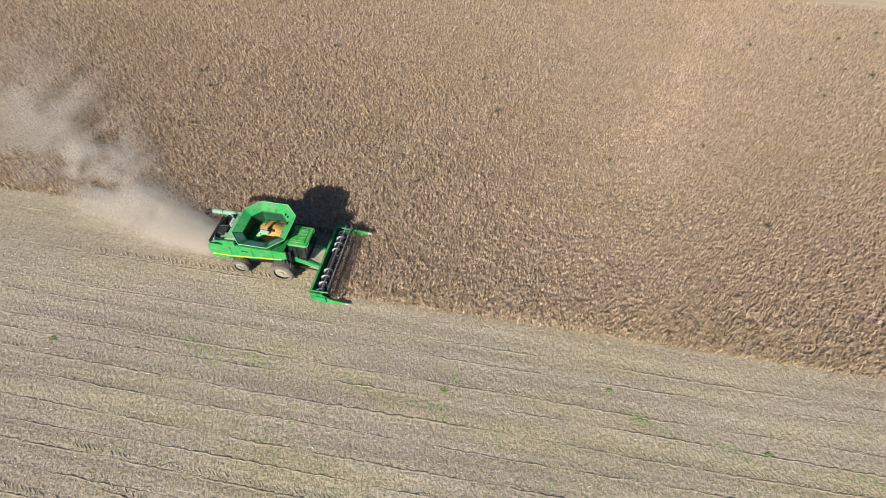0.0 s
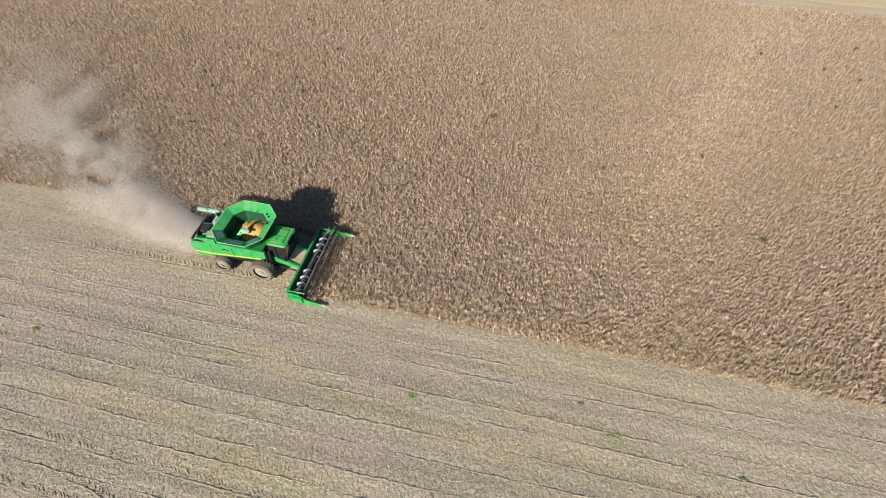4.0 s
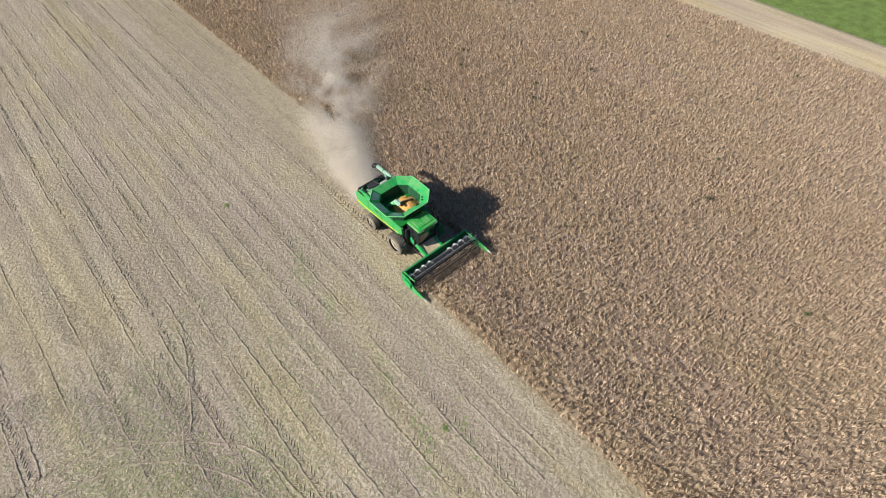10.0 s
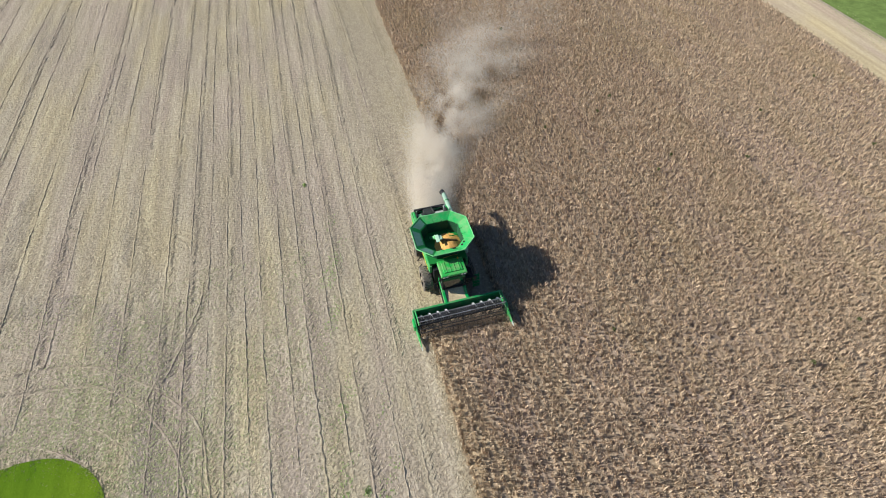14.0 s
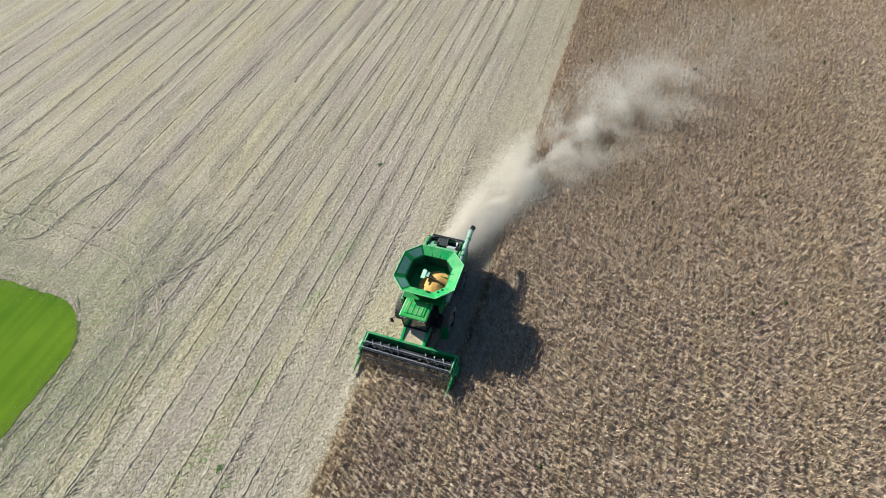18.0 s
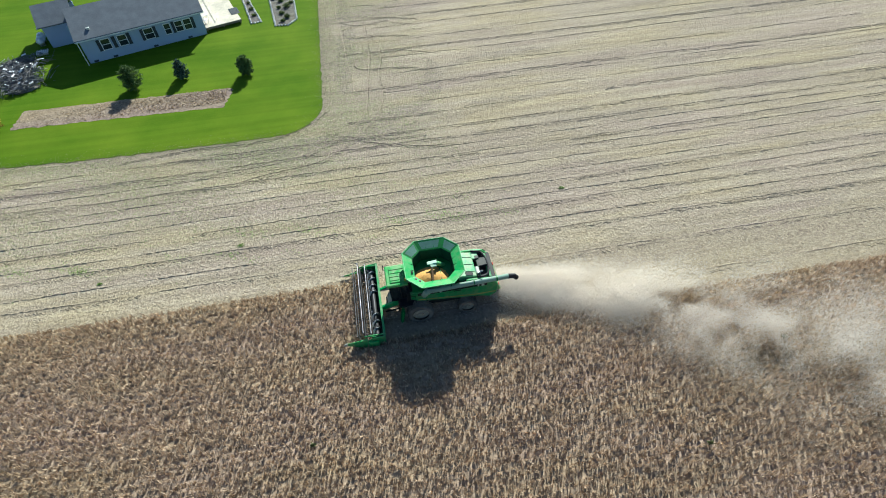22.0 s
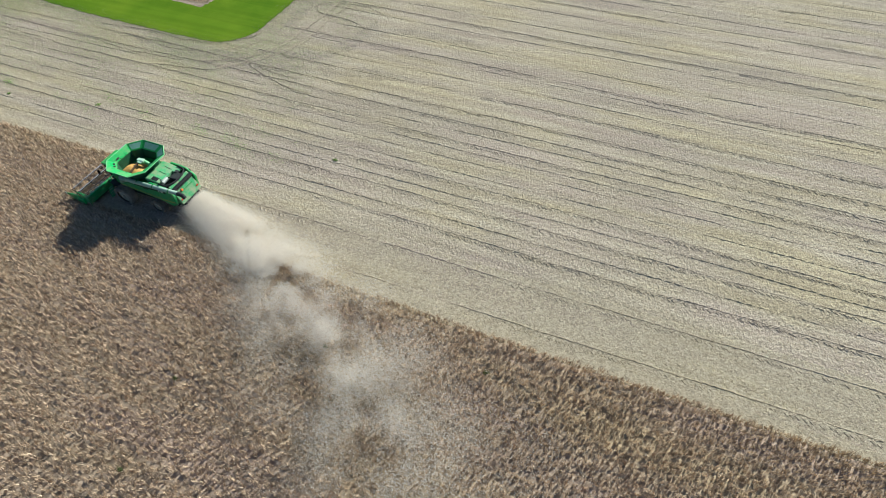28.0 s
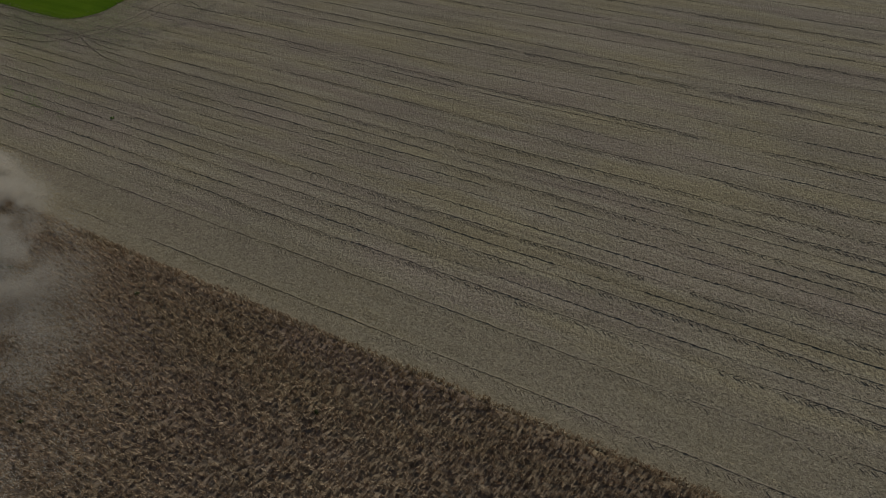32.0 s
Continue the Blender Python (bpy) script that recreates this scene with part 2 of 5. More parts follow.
def mesh_np(name, verts, faces, mat):
    """A mesh from arrays of corners and of faces with one count of corners."""
    verts, faces = np.asarray(verts, np.float32), np.asarray(faces, np.int32)
    me = bpy.data.meshes.new(name)
    me.vertices.add(len(verts))
    me.vertices.foreach_set("co", verts.ravel())
    k = faces.shape[1]
    me.loops.add(faces.size)
    me.loops.foreach_set("vertex_index", faces.ravel())
    me.polygons.add(len(faces))
    me.polygons.foreach_set("loop_start", np.arange(0, faces.size, k, dtype=np.int32))
    me.update(calc_edges=True)
    me.materials.append(mat)
    return new(name, me)


def box(bm, c, s, bevel=0.0, turn=None):
    r = bmesh.ops.create_cube(bm, size=1.0)
    vs = r["verts"]
    m = Matrix.Translation(c) @ (turn if turn is not None else Matrix.Identity(4)) @ Matrix.Diagonal((*s, 1))
    bmesh.ops.transform(bm, matrix=m, verts=vs)
    if bevel:
        es = list({e for v in vs for e in v.link_edges})
        bmesh.ops.bevel(bm, geom=es, offset=bevel, segments=2, affect="EDGES", profile=0.5)
    return bm


def rod(bm, a, b, r, seg=8, r2=None):
    a, b = Vector(a), Vector(b)
    d = b - a
    m = Matrix.Translation((a + b) / 2) @ d.to_track_quat("Z", "Y").to_matrix().to_4x4()
    bmesh.ops.create_cone(bm, cap_ends=True, segments=seg, radius1=r, radius2=r if r2 is None else r2, depth=d.length, matrix=m)
    return bm


def hull(bm, low, high):
    """A closed body between two outlines of the same number of corners."""
    a = [bm.verts.new(p) for p in low]
    b = [bm.verts.new(p) for p in high]
    k = len(a)
    bm.faces.new(list(reversed(a)))
    bm.faces.new(b)
    for i in range(k):
        bm.faces.new((a[i], a[(i + 1) % k], b[(i + 1) % k], b[i]))
    bmesh.ops.recalc_face_normals(bm, faces=bm.faces)
    return bm


def side_prism(bm, outline, y0, y1, bevel=0.0):
    """An outline of (x, z) corners, drawn out from y0 to y1."""
    hull(bm, [(x, y0, z) for x, z in outline], [(x, y1, z) for x, z in outline])
    if bevel:
        bmesh.ops.bevel(bm, geom=list(bm.edges), offset=bevel, segments=2, affect="EDGES", profile=0.5)
    return bm


def plate(bm, corners, thick):
    """A flat panel of four corners with thickness."""
    ps = [Vector(c) for c in corners]
    nrm = (ps[1] - ps[0]).cross(ps[2] - ps[0]).normalized() * thick
    hull(bm, ps, [p + nrm for p in ps])
    return bm


def sheet(name, outline, z, mat, thick=0.3):
    """Ground of any outline, with thickness below it."""
    bm = bmesh.new()
    top = [bm.verts.new((x, y, z)) for x, y in outline]
    f = bm.faces.new(top)
    if f.normal.z < 0:
        f.normal_flip()
    bmesh.ops.triangulate(bm, faces=bm.faces)
    return link_bm(name, bm, mat)


B = bmesh.new
rng = np.random.default_rng(7)

# ---- ground ----
ground = sheet("ground", [(-1500, -1500), (1500, -1500), (1500, 1500), (-1500, 1500)], 0.0, STUBBLE)
tagged(ground, "harvested field of pale straw stubble and grey-brown soil", "field", kind="structure")


def lawn_outline():
    """The mown ground round the house, with its rounded corner."""
    pts = [(LAWN_X, -75.0), (LAWN_X, -27.0)]
    for k in range(1, 8):
        a = radians(180 - 90 * k / 8)
        pts.append((LAWN_X + 4.6 + 4.6 * math.cos(a), -26.3 + 4.6 * math.sin(a)))
    pts += [(LAWN_X + 9, -21.7), (LAWN_X + 22, -22.0), (LAWN_X + 38, -23.3), (LAWN_X + 46, -24.4), (LAWN_X + 50.5, -27.5)]
    pts += [(LAWN_X + 51.5, -45), (LAWN_X + 51.8, -75)]
    out = []
    for (x0, y0), (x1, y1) in zip(pts, pts[1:]):
        k = max(1, int(math.hypot(x1 - x0, y1 - y0) / 0.6))
        for i in range(k):
            x, y = x0 + (x1 - x0) * i / k, y0 + (y1 - y0) * i / k
            out.append((x + 0.22 * noise.noise((x * 1.1, y * 1.1, 3)), y + 0.22 * noise.noise((x * 1.1, y * 1.1, 9))))
    return out + [pts[-1]]


lawn = sheet("lawn", lawn_outline(), 0.03, LAWN)
tagged(lawn, "mown bright green lawn round the house", "lawn", kind="structure")
FAR_GRASS = grain_material("far_grass", (0.135, 0.185, 0.055), 0.35, 5.0, 0.95, 0, 0.03, 0.4)
far_lawn = sheet("far_lawn", [(-400, LANE_FAR + 0.4), (400, LANE_FAR + 0.4), (400, 300), (-400, 300)], 0.03, FAR_GRASS)
tagged(far_lawn, "green grass beyond the field lane", "lawn", kind="structure")
lane = sheet("field_lane", [(-400, CROP_FAR - 0.2), (400, CROP_FAR - 0.2), (400, LANE_FAR), (-400, LANE_FAR)], 0.015, LANE)
tagged(lane, "bare pale dirt lane along the field", "lane", kind="structure")

ROAD = grain_material("road_concrete", (0.37, 0.38, 0.38), 0.14, 1.5, 0.85, 0, 0.2, 0.1)
road = new("road")
bm = B()
box(bm, (0, 0, 0), (2.26, 4.55, 0.12), 0.02)
slab_me = bpy.data.meshes.new("slab")
bm.to_mesh(slab_me)
bm.free()
slab_me.materials.append(ROAD)
for k in range(50):
    for x in (58.95, 61.24):
        s = new("slab", slab_me)
        s.parent = road
        s.location = (x + LX, -200 + k * 4.58, 0.03)
tagged(road, "pale grey concrete country road with slab joints", "road", kind="structure")
verge = sheet("verge", [(LAWN_X + 51.6, -200), (56.9 + LX + 60, -200), (56.9 + LX + 60, -21), (LAWN_X + 50.8, -21.0), (LAWN_X + 50.7, -27.4), (LAWN_X + 51.7, -45)], 0.02, LAWN)
tagged(verge, "rough green grass verge along the road", "verge", kind="structure")


# ---- standing crop ----
FLOOR = soil_material("crop_floor_soil", (0.15, 0.118, 0.085), (0.29, 0.227, 0.163), (0.43, 0.34, 0.247), 0.3, 0.5)
crop_floor = sheet("crop_floor", [(-400, 3.05), (400, 3.05), (400, CROP_FAR - 0.3), (-400, CROP_FAR - 0.3)], 0.008, FLOOR)
tagged(crop_floor, "brown soil and fallen leaves under the standing crop", "soil", kind="structure")
uncut_strip = sheet("uncut_strip_floor", [(HEADER_X, -2.35), (400, -2.35), (400, 3.05), (HEADER_X, 3.05)], 0.008, FLOOR)
tagged(uncut_strip, "brown soil and fallen leaves under the standing crop", "soil", kind="structure")

def blades(base, height, width, lean, mat, name, tilt=0.0):
    """Upright stalks with their pods as slim tapering strips, one at each base."""
    k = len(base)
    a = rng.uniform(0, 2 * np.pi, k)
    side = np.stack([np.cos(a), np.sin(a), 0 * a], 1) * (width / 2)[:, None]
    tip = base + np.column_stack([rng.normal(0, lean, (k, 2)) + tilt, height])
    v = np.stack([base - side, base + side, tip], 1).reshape(-1, 3)
    return mesh_np(name, v, np.arange(3 * k).reshape(-1, 3), mat)


ROW = 0.38                # spacing of the planted rows


def canopy(name, x0, x1, y0, y1):
    """The closed tops of the crop: ridges along the rows, uneven from plant to plant, ragged at the cut edges."""
    dx, dy = 0.22, ROW / 2
    nx, ny = int((x1 - x0) / dx) + 1, int((y1 - y0) / dy) + 1
    i, j = np.meshgrid(np.arange(nx), np.arange(ny), indexing="ij")
    x = x0 + i * dx + rng.uniform(-0.08, 0.08, i.shape)
    y = y0 + j * dy + rng.uniform(-0.04, 0.04, i.shape)
    z = np.where(j % 2 == 1, 0.27, 0.19) + rng.uniform(-0.08, 0.08, i.shape)
    q = (i * ny + j)[:-1, :-1].ravel()
    f = np.stack([q, q + ny, q + ny + 1, q + 1], 1)
    ob = mesh_np(name, np.stack([x, y, z], -1).reshape(-1, 3), f, CANOPY)
    return tagged(ob, "dense brown tangle of ripe soybean plants", "crop", kind="stuff")


canopy("crop_canopy", -92.0, HEADER_X + 0.5, CUT_BEHIND + 0.3, CROP_FAR - 0.3)
canopy("crop_canopy", HEADER_X + 0.25, 66.0, CUT_AHEAD + 0.3, CROP_FAR - 0.3)


def crop_bases():
    """Plants in rows along the heading, thinner far off by the lane."""
    out = []
    for y in np.arange(CUT_AHEAD + 0.15, CROP_FAR - 0.1, ROW):
        x0 = -92.0 if y >= CUT_BEHIND else HEADER_X + 0.1
        step = 0.125 if y < 28 else 0.19
        k = int((66.0 - x0) / step)
        x = x0 + (np.arange(k) + rng.uniform(-0.45, 0.45, k)) * step
        yy = y + rng.normal(0, 0.075, k) + 0.05 * np.sin(x * 0.11)
        out.append(np.stack([x, yy], 1))
    return np.concatenate(out)


def edge_bases(x0, x1, y0, per_metre):
    """Plants crowding the freshly cut edge."""
    k = int((x1 - x0) * per_metre)
    return np.column_stack([rng.uniform(x0, x1, k), y0 + rng.triangular(0.0, 0.2, 0.75, k)])


pl = np.concatenate([crop_bases(), edge_bases(-92.0, HEADER_X, CUT_BEHIND, 9), edge_bases(HEADER_X, 66.0, CUT_AHEAD, 9)])
PER = 8
n_pl = len(pl)
vigour = np.repeat(rng.uniform(0.72, 1.22, n_pl), PER)
tilt = np.repeat(rng.normal(0, 0.055, (n_pl, 2)), PER, 0)
bx = np.repeat(pl, PER, 0) + rng.normal(0, 0.05, (n_pl * PER, 2))
hh = rng.uniform(0.15, 0.34, n_pl * PER) * vigour
bz = rng.uniform(0.14, 0.38, n_pl * PER) * vigour
rim = (bx[:, 1] < CUT_AHEAD + 0.5) | ((bx[:, 1] < CUT_BEHIND + 0.5) & (bx[:, 0] < HEADER_X)) | ((bx[:, 1] < CUT_BEHIND) & (bx[:, 0] < HEADER_X + 0.5))
bz[rim] *= rng.uniform(0.1, 1.0, rim.sum())
crop = blades(np.column_stack([bx, bz]), hh, rng.uniform(0.045, 0.085, n_pl * PER), 0.03, CROP, "standing_crop", tilt)
tagged(crop, "ripe brown soybean crop standing in dense rows", "crop", kind="stuff")

# darker sheet that paints extra shade on the ground along the harvester's shadow side
shade_sheet = sheet("machine_shade_soil", [(-4.2, 1.15), (HEADER_X - 1.6, 1.15), (HEADER_X - 1.6, 3.05), (-4.2, 3.05)], 0.012, FLOOR)
tagged(shade_sheet, "darker soil sheet deepening the harvester's shadow", "soil", kind="structure")


def beside_machine(x, y):
    return (x > -4.2) & (x < HEADER_X - 1.6) & (y > 1.15) & (y < 3.05)


# litter of straw on the cut ground, richer in the fresh swath
def litter(name, k, xr, yr, mat, size, z=0.008, keep=None, loose=1.0):
    p = np.column_stack([rng.uniform(*xr, k), rng.uniform(*yr, k)])
    if keep is not None:
        p = p[keep(p[:, 0], p[:, 1])]
    k = len(p)
    a = rng.normal(0, 0.9, k)
    d = np.stack([np.cos(a), np.sin(a), rng.normal(0, 0.07 * loose, k)], 1) * (rng.uniform(0.5, 1.3, k) * size)[:, None]
    w = np.stack([-np.sin(a), np.cos(a), rng.normal(0, 0.22 * loose, k)], 1) * (rng.uniform(0.012, 0.026, k))[:, None]
    c = np.column_stack([p, rng.uniform(z, z + 0.022 * loose, k)])
    v = np.stack([c - d - w, c + d - w, c + d + w, c - d + w], 1).reshape(-1, 3)
    return mesh_np(name, v, np.arange(4 * k).reshape(-1, 4), mat)


def on_stubble(x, y):
    inside = (x > LAWN_X - 0.3) & (y < -21.6 - 0.1 * np.maximum(x - LAWN_X - 22, 0)) & (x < LAWN_X + 51)
    inside &= ~((x < LAWN_X + 4.6) & (y > -26.3) & (np.hypot(x - LAWN_X - 4.6, y + 26.3) > 4.8))
    crop_here = (y > CUT_BEHIND) | ((y > CUT_AHEAD) & (x > HEADER_X))
    return ~inside & ~crop_here & ~(beside_machine(x, y) & (rng.uniform(0, 1, len(x)) < 0.8))


def beside_cut(x, y):
    """An uneven ribbon along the standing edge."""
    w = 0.32 + 0.22 * np.sin(x * 0.9) * np.sin(x * 0.37 + 1.0)
    return np.abs(y + 2.62) < w * rng.uniform(0.2, 1.3, len(x))


tagged(litter("far_straw_litter", 60000, (-130, 4), (-110, -62), STRAW, 0.11, keep=on_stubble),
       "chopped straw scattered over the far cut field", "straw", kind="stuff")
tagged(litter("straw_litter", 280000, (-100, 70), (-62, 3), STRAW, 0.07, keep=on_stubble),
       "chopped straw scattered over the cut field", "straw", kind="stuff")
tagged(litter("cut_edge_straw", 26000, (-92, -4), (2.25, 3.1), BRIGHT_STRAW, 0.12),
       "pale fresh straw along the edge of the crop", "straw", kind="stuff")
tagged(litter("fresh_edge_straw", 5200, (HEADER_X, 62), (-3.3, -2.3), BRIGHT_STRAW, 0.12, keep=beside_cut),
       "pale fresh straw along the edge of the crop", "straw", kind="stuff")
tagged(litter("swath_straw", 60000, (-92, -4), (-2.6, 2.9), BRIGHT_STRAW, 0.09, keep=lambda x, y: (abs(y + 1.72) > 0.34) | (x < -13), loose=0.3),
       "pale fresh chaff spread behind the harvester", "straw", kind="stuff")

# ---- wheel tracks ----
def track_line(pts, width=0.46, pitch=0.27, lugs=True, deep=1.0):
    """One wheel's print along a line: a dark rut edge and slanting lug prints."""
    pts = np.array(pts, float)
    seg = np.linalg.norm(np.diff(pts, axis=0), axis=1)
    s = np.r_[0, np.cumsum(seg)]
    at = np.arange(0, s[-1], pitch)
    px, py = np.interp(at, s, pts[:, 0]), np.interp(at, s, pts[:, 1])
    tx, ty = np.gradient(px), np.gradient(py)
    ln = np.hypot(tx, ty)
    tx, ty = tx / ln, ty / ln
    nx, ny = -ty, tx
    wob = np.array([noise.noise((a * 0.35, pts[0, 1], 1.7)) for a in at])
    w = width * (1 + 0.25 * wob)
    V, F = [], []
    z = 0.006
    # ridge of pressed soil at the rut's edge
    ring = []
    notch = np.clip(0.78 + 1.1 * wob, 0.3, 1.0) * np.where(np.arange(len(at)) % 2, 1.0, 0.42) * rng.uniform(0.7, 1.1, len(at))
    stray = rng.normal(0, 0.025, len(at))
    for off, zz in ((-0.62, z), (-0.5 + 0.06, 0.074), (-0.5 + 0.14, z)):
        o = off * w + stray
        ring.append(np.stack([px + nx * o, py + ny * o, np.full_like(px, zz) * (notch if zz > 0.02 else 1)], 1))
    k = len(at)
    V += ring
    idx = np.arange(k - 1)
    for r in range(2):
        F.append(np.stack([r * k + idx, r * k + idx + 1, (r + 1) * k + idx + 1, (r + 1) * k + idx], 1))
    base = 3 * k
    if lugs:
        show = np.array([noise.noise((a * 0.11, pts[0, 1] * 3.1, 4.2)) for a in at]) > -0.3
        for sgn in (-1, 1):
            q = np.where(show & (rng.uniform(0, 1, k) < 0.85))[0]
            cx, cy = px[q] + rng.normal(0, 0.03, len(q)), py[q] + rng.normal(0, 0.03, len(q))
            a0, a1 = 0.04 * sgn * w[q] / width, 0.46 * sgn * w[q]
            p0 = np.stack([cx + nx[q] * a0, cy + ny[q] * a0], 1)
            p1 = np.stack([cx + nx[q] * a1 - tx[q] * 0.26, cy + ny[q] * a1 - ty[q] * 0.26], 1)
            d = np.stack([tx[q], ty[q]], 1) * 0.05 * deep ** 0.5
            zt = np.minimum(0.010 + 0.034 * deep * rng.uniform(0.3, 1.0, len(q)), 0.08)
            quad = np.stack([np.c_[p0 - d, np.full(len(q), z)], np.c_[p1 - d, np.full(len(q), z)],
                             np.c_[p1, zt], np.c_[p0, zt],
                             np.c_[p1 + d, np.full(len(q), z)], np.c_[p0 + d, np.full(len(q), z)]], 1)
            V.append(quad.reshape(-1, 3))
            i = base + 6 * np.arange(len(q))
            F.append(np.stack([i, i + 1, i + 2, i + 3], 1))
            F.append(np.stack([i + 3, i + 2, i + 4, i + 5], 1))
            base += 6 * len(q)
    return np.concatenate(V), np.concatenate(F)


TRACK_Y = [-4.45, -7.4, -9.9, -12.8, -15.25, -17.8, -19.6]
FAR_TRACK_Y = [-22.2, -24.4, -26.7, -27.7, -30.2, -33.8, -35.4, -37.6, -41.4, -43.8, -46.3, -48.3, -51.2, -54.3, -57.8]


def wavy(y, x0, x1, amp=0.18):
    xs = np.arange(x0, x1, 1.0)
    return [(x, y + amp * noise.noise((x * 0.06, y * 2.3, 0.4))) for x in xs]


def add_track(pts, **kw):
    v, f = track_line(pts, **kw)
    ob = mesh_np("wheel_track", v, f, RUT)
    return tagged(ob, "dark tyre print pressed into the stubble", "wheel track", "wheel tracks", "structure")


for k, y in enumerate(TRACK_Y):
    add_track(wavy(y, -95, 58), lugs=k != 3)
for y in (-5.75, -8.55, -11.3, -14.1, -16.6):
    add_track(wavy(y, -95, 58, 0.25), width=0.26, pitch=0.34, lugs=False)
for k, y in enumerate(FAR_TRACK_Y):
    add_track(wavy(y, -95, LAWN_X - 1.2 - 5 * abs(math.sin(k * 2.1)), 0.3), lugs=k % 3 == 0)
for y in (-1.72, 1.6):
    add_track(wavy(y, -95, -13, 0.08), width=0.5)
    add_track(wavy(y, -13.5, 0.9, 0.08), width=0.6, pitch=0.36, deep=1.7)
# prints that bend round the lawn's corner and turn on the headland
def rough(pts, amp, seed):
    return [(x + amp * noise.noise((x * 0.13, y * 0.13, seed)), y + amp * noise.noise((x * 0.13, y * 0.13, seed + 7))) for x, y in pts]


for k, off in enumerate((1.1, 2.9)):
    bend = [(LAWN_X - off, -58 + 7 * k + i) for i in range(28 - 7 * k)]
    bend += [(LAWN_X + 5.6 - (5.6 + off) * math.cos(radians(a)), -29.5 + (7.4 + off) * math.sin(radians(a))) for a in range(4, 88, 4)]
    bend += [(LAWN_X + 5.6 + i, -22.0 + off - 0.02 * i) for i in range(1, 14 + 9 * k)]
    add_track(rough(bend, 1.1, 3.0 * k), width=0.4, lugs=k == 0)
for k in range(2):
    cross = [(LAWN_X - 12 + i + 3 * k, -17.0 - 1.4 * k - 0.03 * i * i) for i in range(0, 10)]
    add_track(rough(cross, 0.8, 20 + 3.0 * k), width=0.42)
# turning loops at the row ends, open towards the rows
for k, (ex, cy, r) in enumerate(((3.4, -33.5, 1.7), (4.4, -37.2, 2.3), (2.6, -41.0, 1.5), (3.0, -44.6, 2.2), (4.8, -45.2, 1.2), (2.2, -49.6, 1.7), (3.6, -53.0, 2.3), (2.4, -57.6, 1.6), (4.0, -61.0, 2.0))):
    cx = LAWN_X - ex - 1.3 * r
    loop = [(cx - 5.5 + i, cy + r + 0.05 * (5 - i) ** 2) for i in range(0, 5)]
    loop += [(cx + 1.3 * r * math.sin(radians(a)), cy + r * math.cos(radians(a))) for a in range(0, 181, 9)]
    loop += [(cx - i, cy - r - 0.04 * i * i) for i in range(1, 5)]
    add_track(rough(loop, 0.7, 60.0 + k), width=0.4, lugs=k % 2 == 0)
for k, off in enumerate((4.6, 6.8)):
    sweep = [(LAWN_X - 3.0 - off * 0.5, -44 + 4 * k + i) for i in range(16 - 4 * k)]
    sweep += [(LAWN_X + 7 - (10 + off * 0.5) * math.cos(radians(a)), -28 + (6.0 + off) * math.sin(radians(a))) for a in range(4, 84, 4)]
    sweep += [(LAWN_X + 7 + i, -22.0 + off - 0.03 * i) for i in range(1, 30 + 8 * k)]
    add_track(rough(sweep, 1.0, 40 + 3.0 * k), width=0.5)

# bands of torn soil where the machines turned, ragged at the edges
def torn_band(pts, width, seed, z):
    pts = np.array(pts, float)
    s = np.r_[0, np.cumsum(np.linalg.norm(np.diff(pts, axis=0), axis=1))]
    at = np.arange(0, s[-1], 0.22)
    px, py = np.interp(at, s, pts[:, 0]), np.interp(at, s, pts[:, 1])
    for _ in range(3):
        px[8:-8], py[8:-8] = (np.convolve(v, np.ones(17) / 17, "valid") for v in (px, py))
    tx, ty = np.gradient(px), np.gradient(py)
    ln = np.hypot(tx, ty)
    taper = np.clip(np.minimum(at, s[-1] - at) / 3.0, 0.05, 1)
    sides = []
    for g in (-1, 1):
        w = width * taper * np.array([0.5 + 0.35 * noise.noise((a * 0.3, seed, g * 3.0)) + 0.3 * noise.noise((a * 1.7, seed, g * 5.0)) for a in at])
        sides.append(np.column_stack([px - g * ty / ln * w, py + g * tx / ln * w, np.full(len(at), z)]))
    i = np.arange(len(at) - 1)
    f = np.stack([i, i + 1, i + 1 + len(at), i + len(at)], 1)
    ob = mesh_np("torn_soil", np.concatenate(sides), f, TORN)
    return tagged(ob, "grey-brown soil torn up by turning wheels", "soil", "torn soil bands", "structure")


for k, (pts, width) in enumerate((
        ([(20, -19.6), (12, -19.4), (7, -19.9), (3, -21.0), (0, -22.6), (-3, -24.2), (-4.6, -27), (-4.8, -33)], 1.9),
        ([(9, -20.6), (3, -19.6), (-3, -20.6), (-8, -22.4), (-15, -22.8)], 1.7),
        ([(LAWN_X - 2.2, -27), (LAWN_X - 2.6, -34), (LAWN_X - 3.4, -42), (LAWN_X - 2.8, -52)], 1.8),
        ([(-4, -29), (-7, -31.2), (-12, -31.8), (-19, -31.6)], 1.4))):
    torn_band(pts, width, 2.0 + k, 0.0012 + 0.0012 * k)

# thin weedy regrowth on the headland round the lawn
def near_lawn(x, y):
    d = np.hypot(np.maximum(LAWN_X - x, 0), np.maximum(y + 21.7, 0)) + np.maximum(x - LAWN_X - 50, 0)
    patchy = 0.55 + 0.45 * np.sin(x * 0.31 + 1.0) * np.sin(y * 0.5 + x * 0.13)
    return on_stubble(x, y) & (rng.uniform(0, 1, len(x)) < (np.exp(-d / 6.0) + 0.5 * np.clip((x - LAWN_X - 26) / 14, 0, 1) * np.exp(-d / 16)) * patchy)


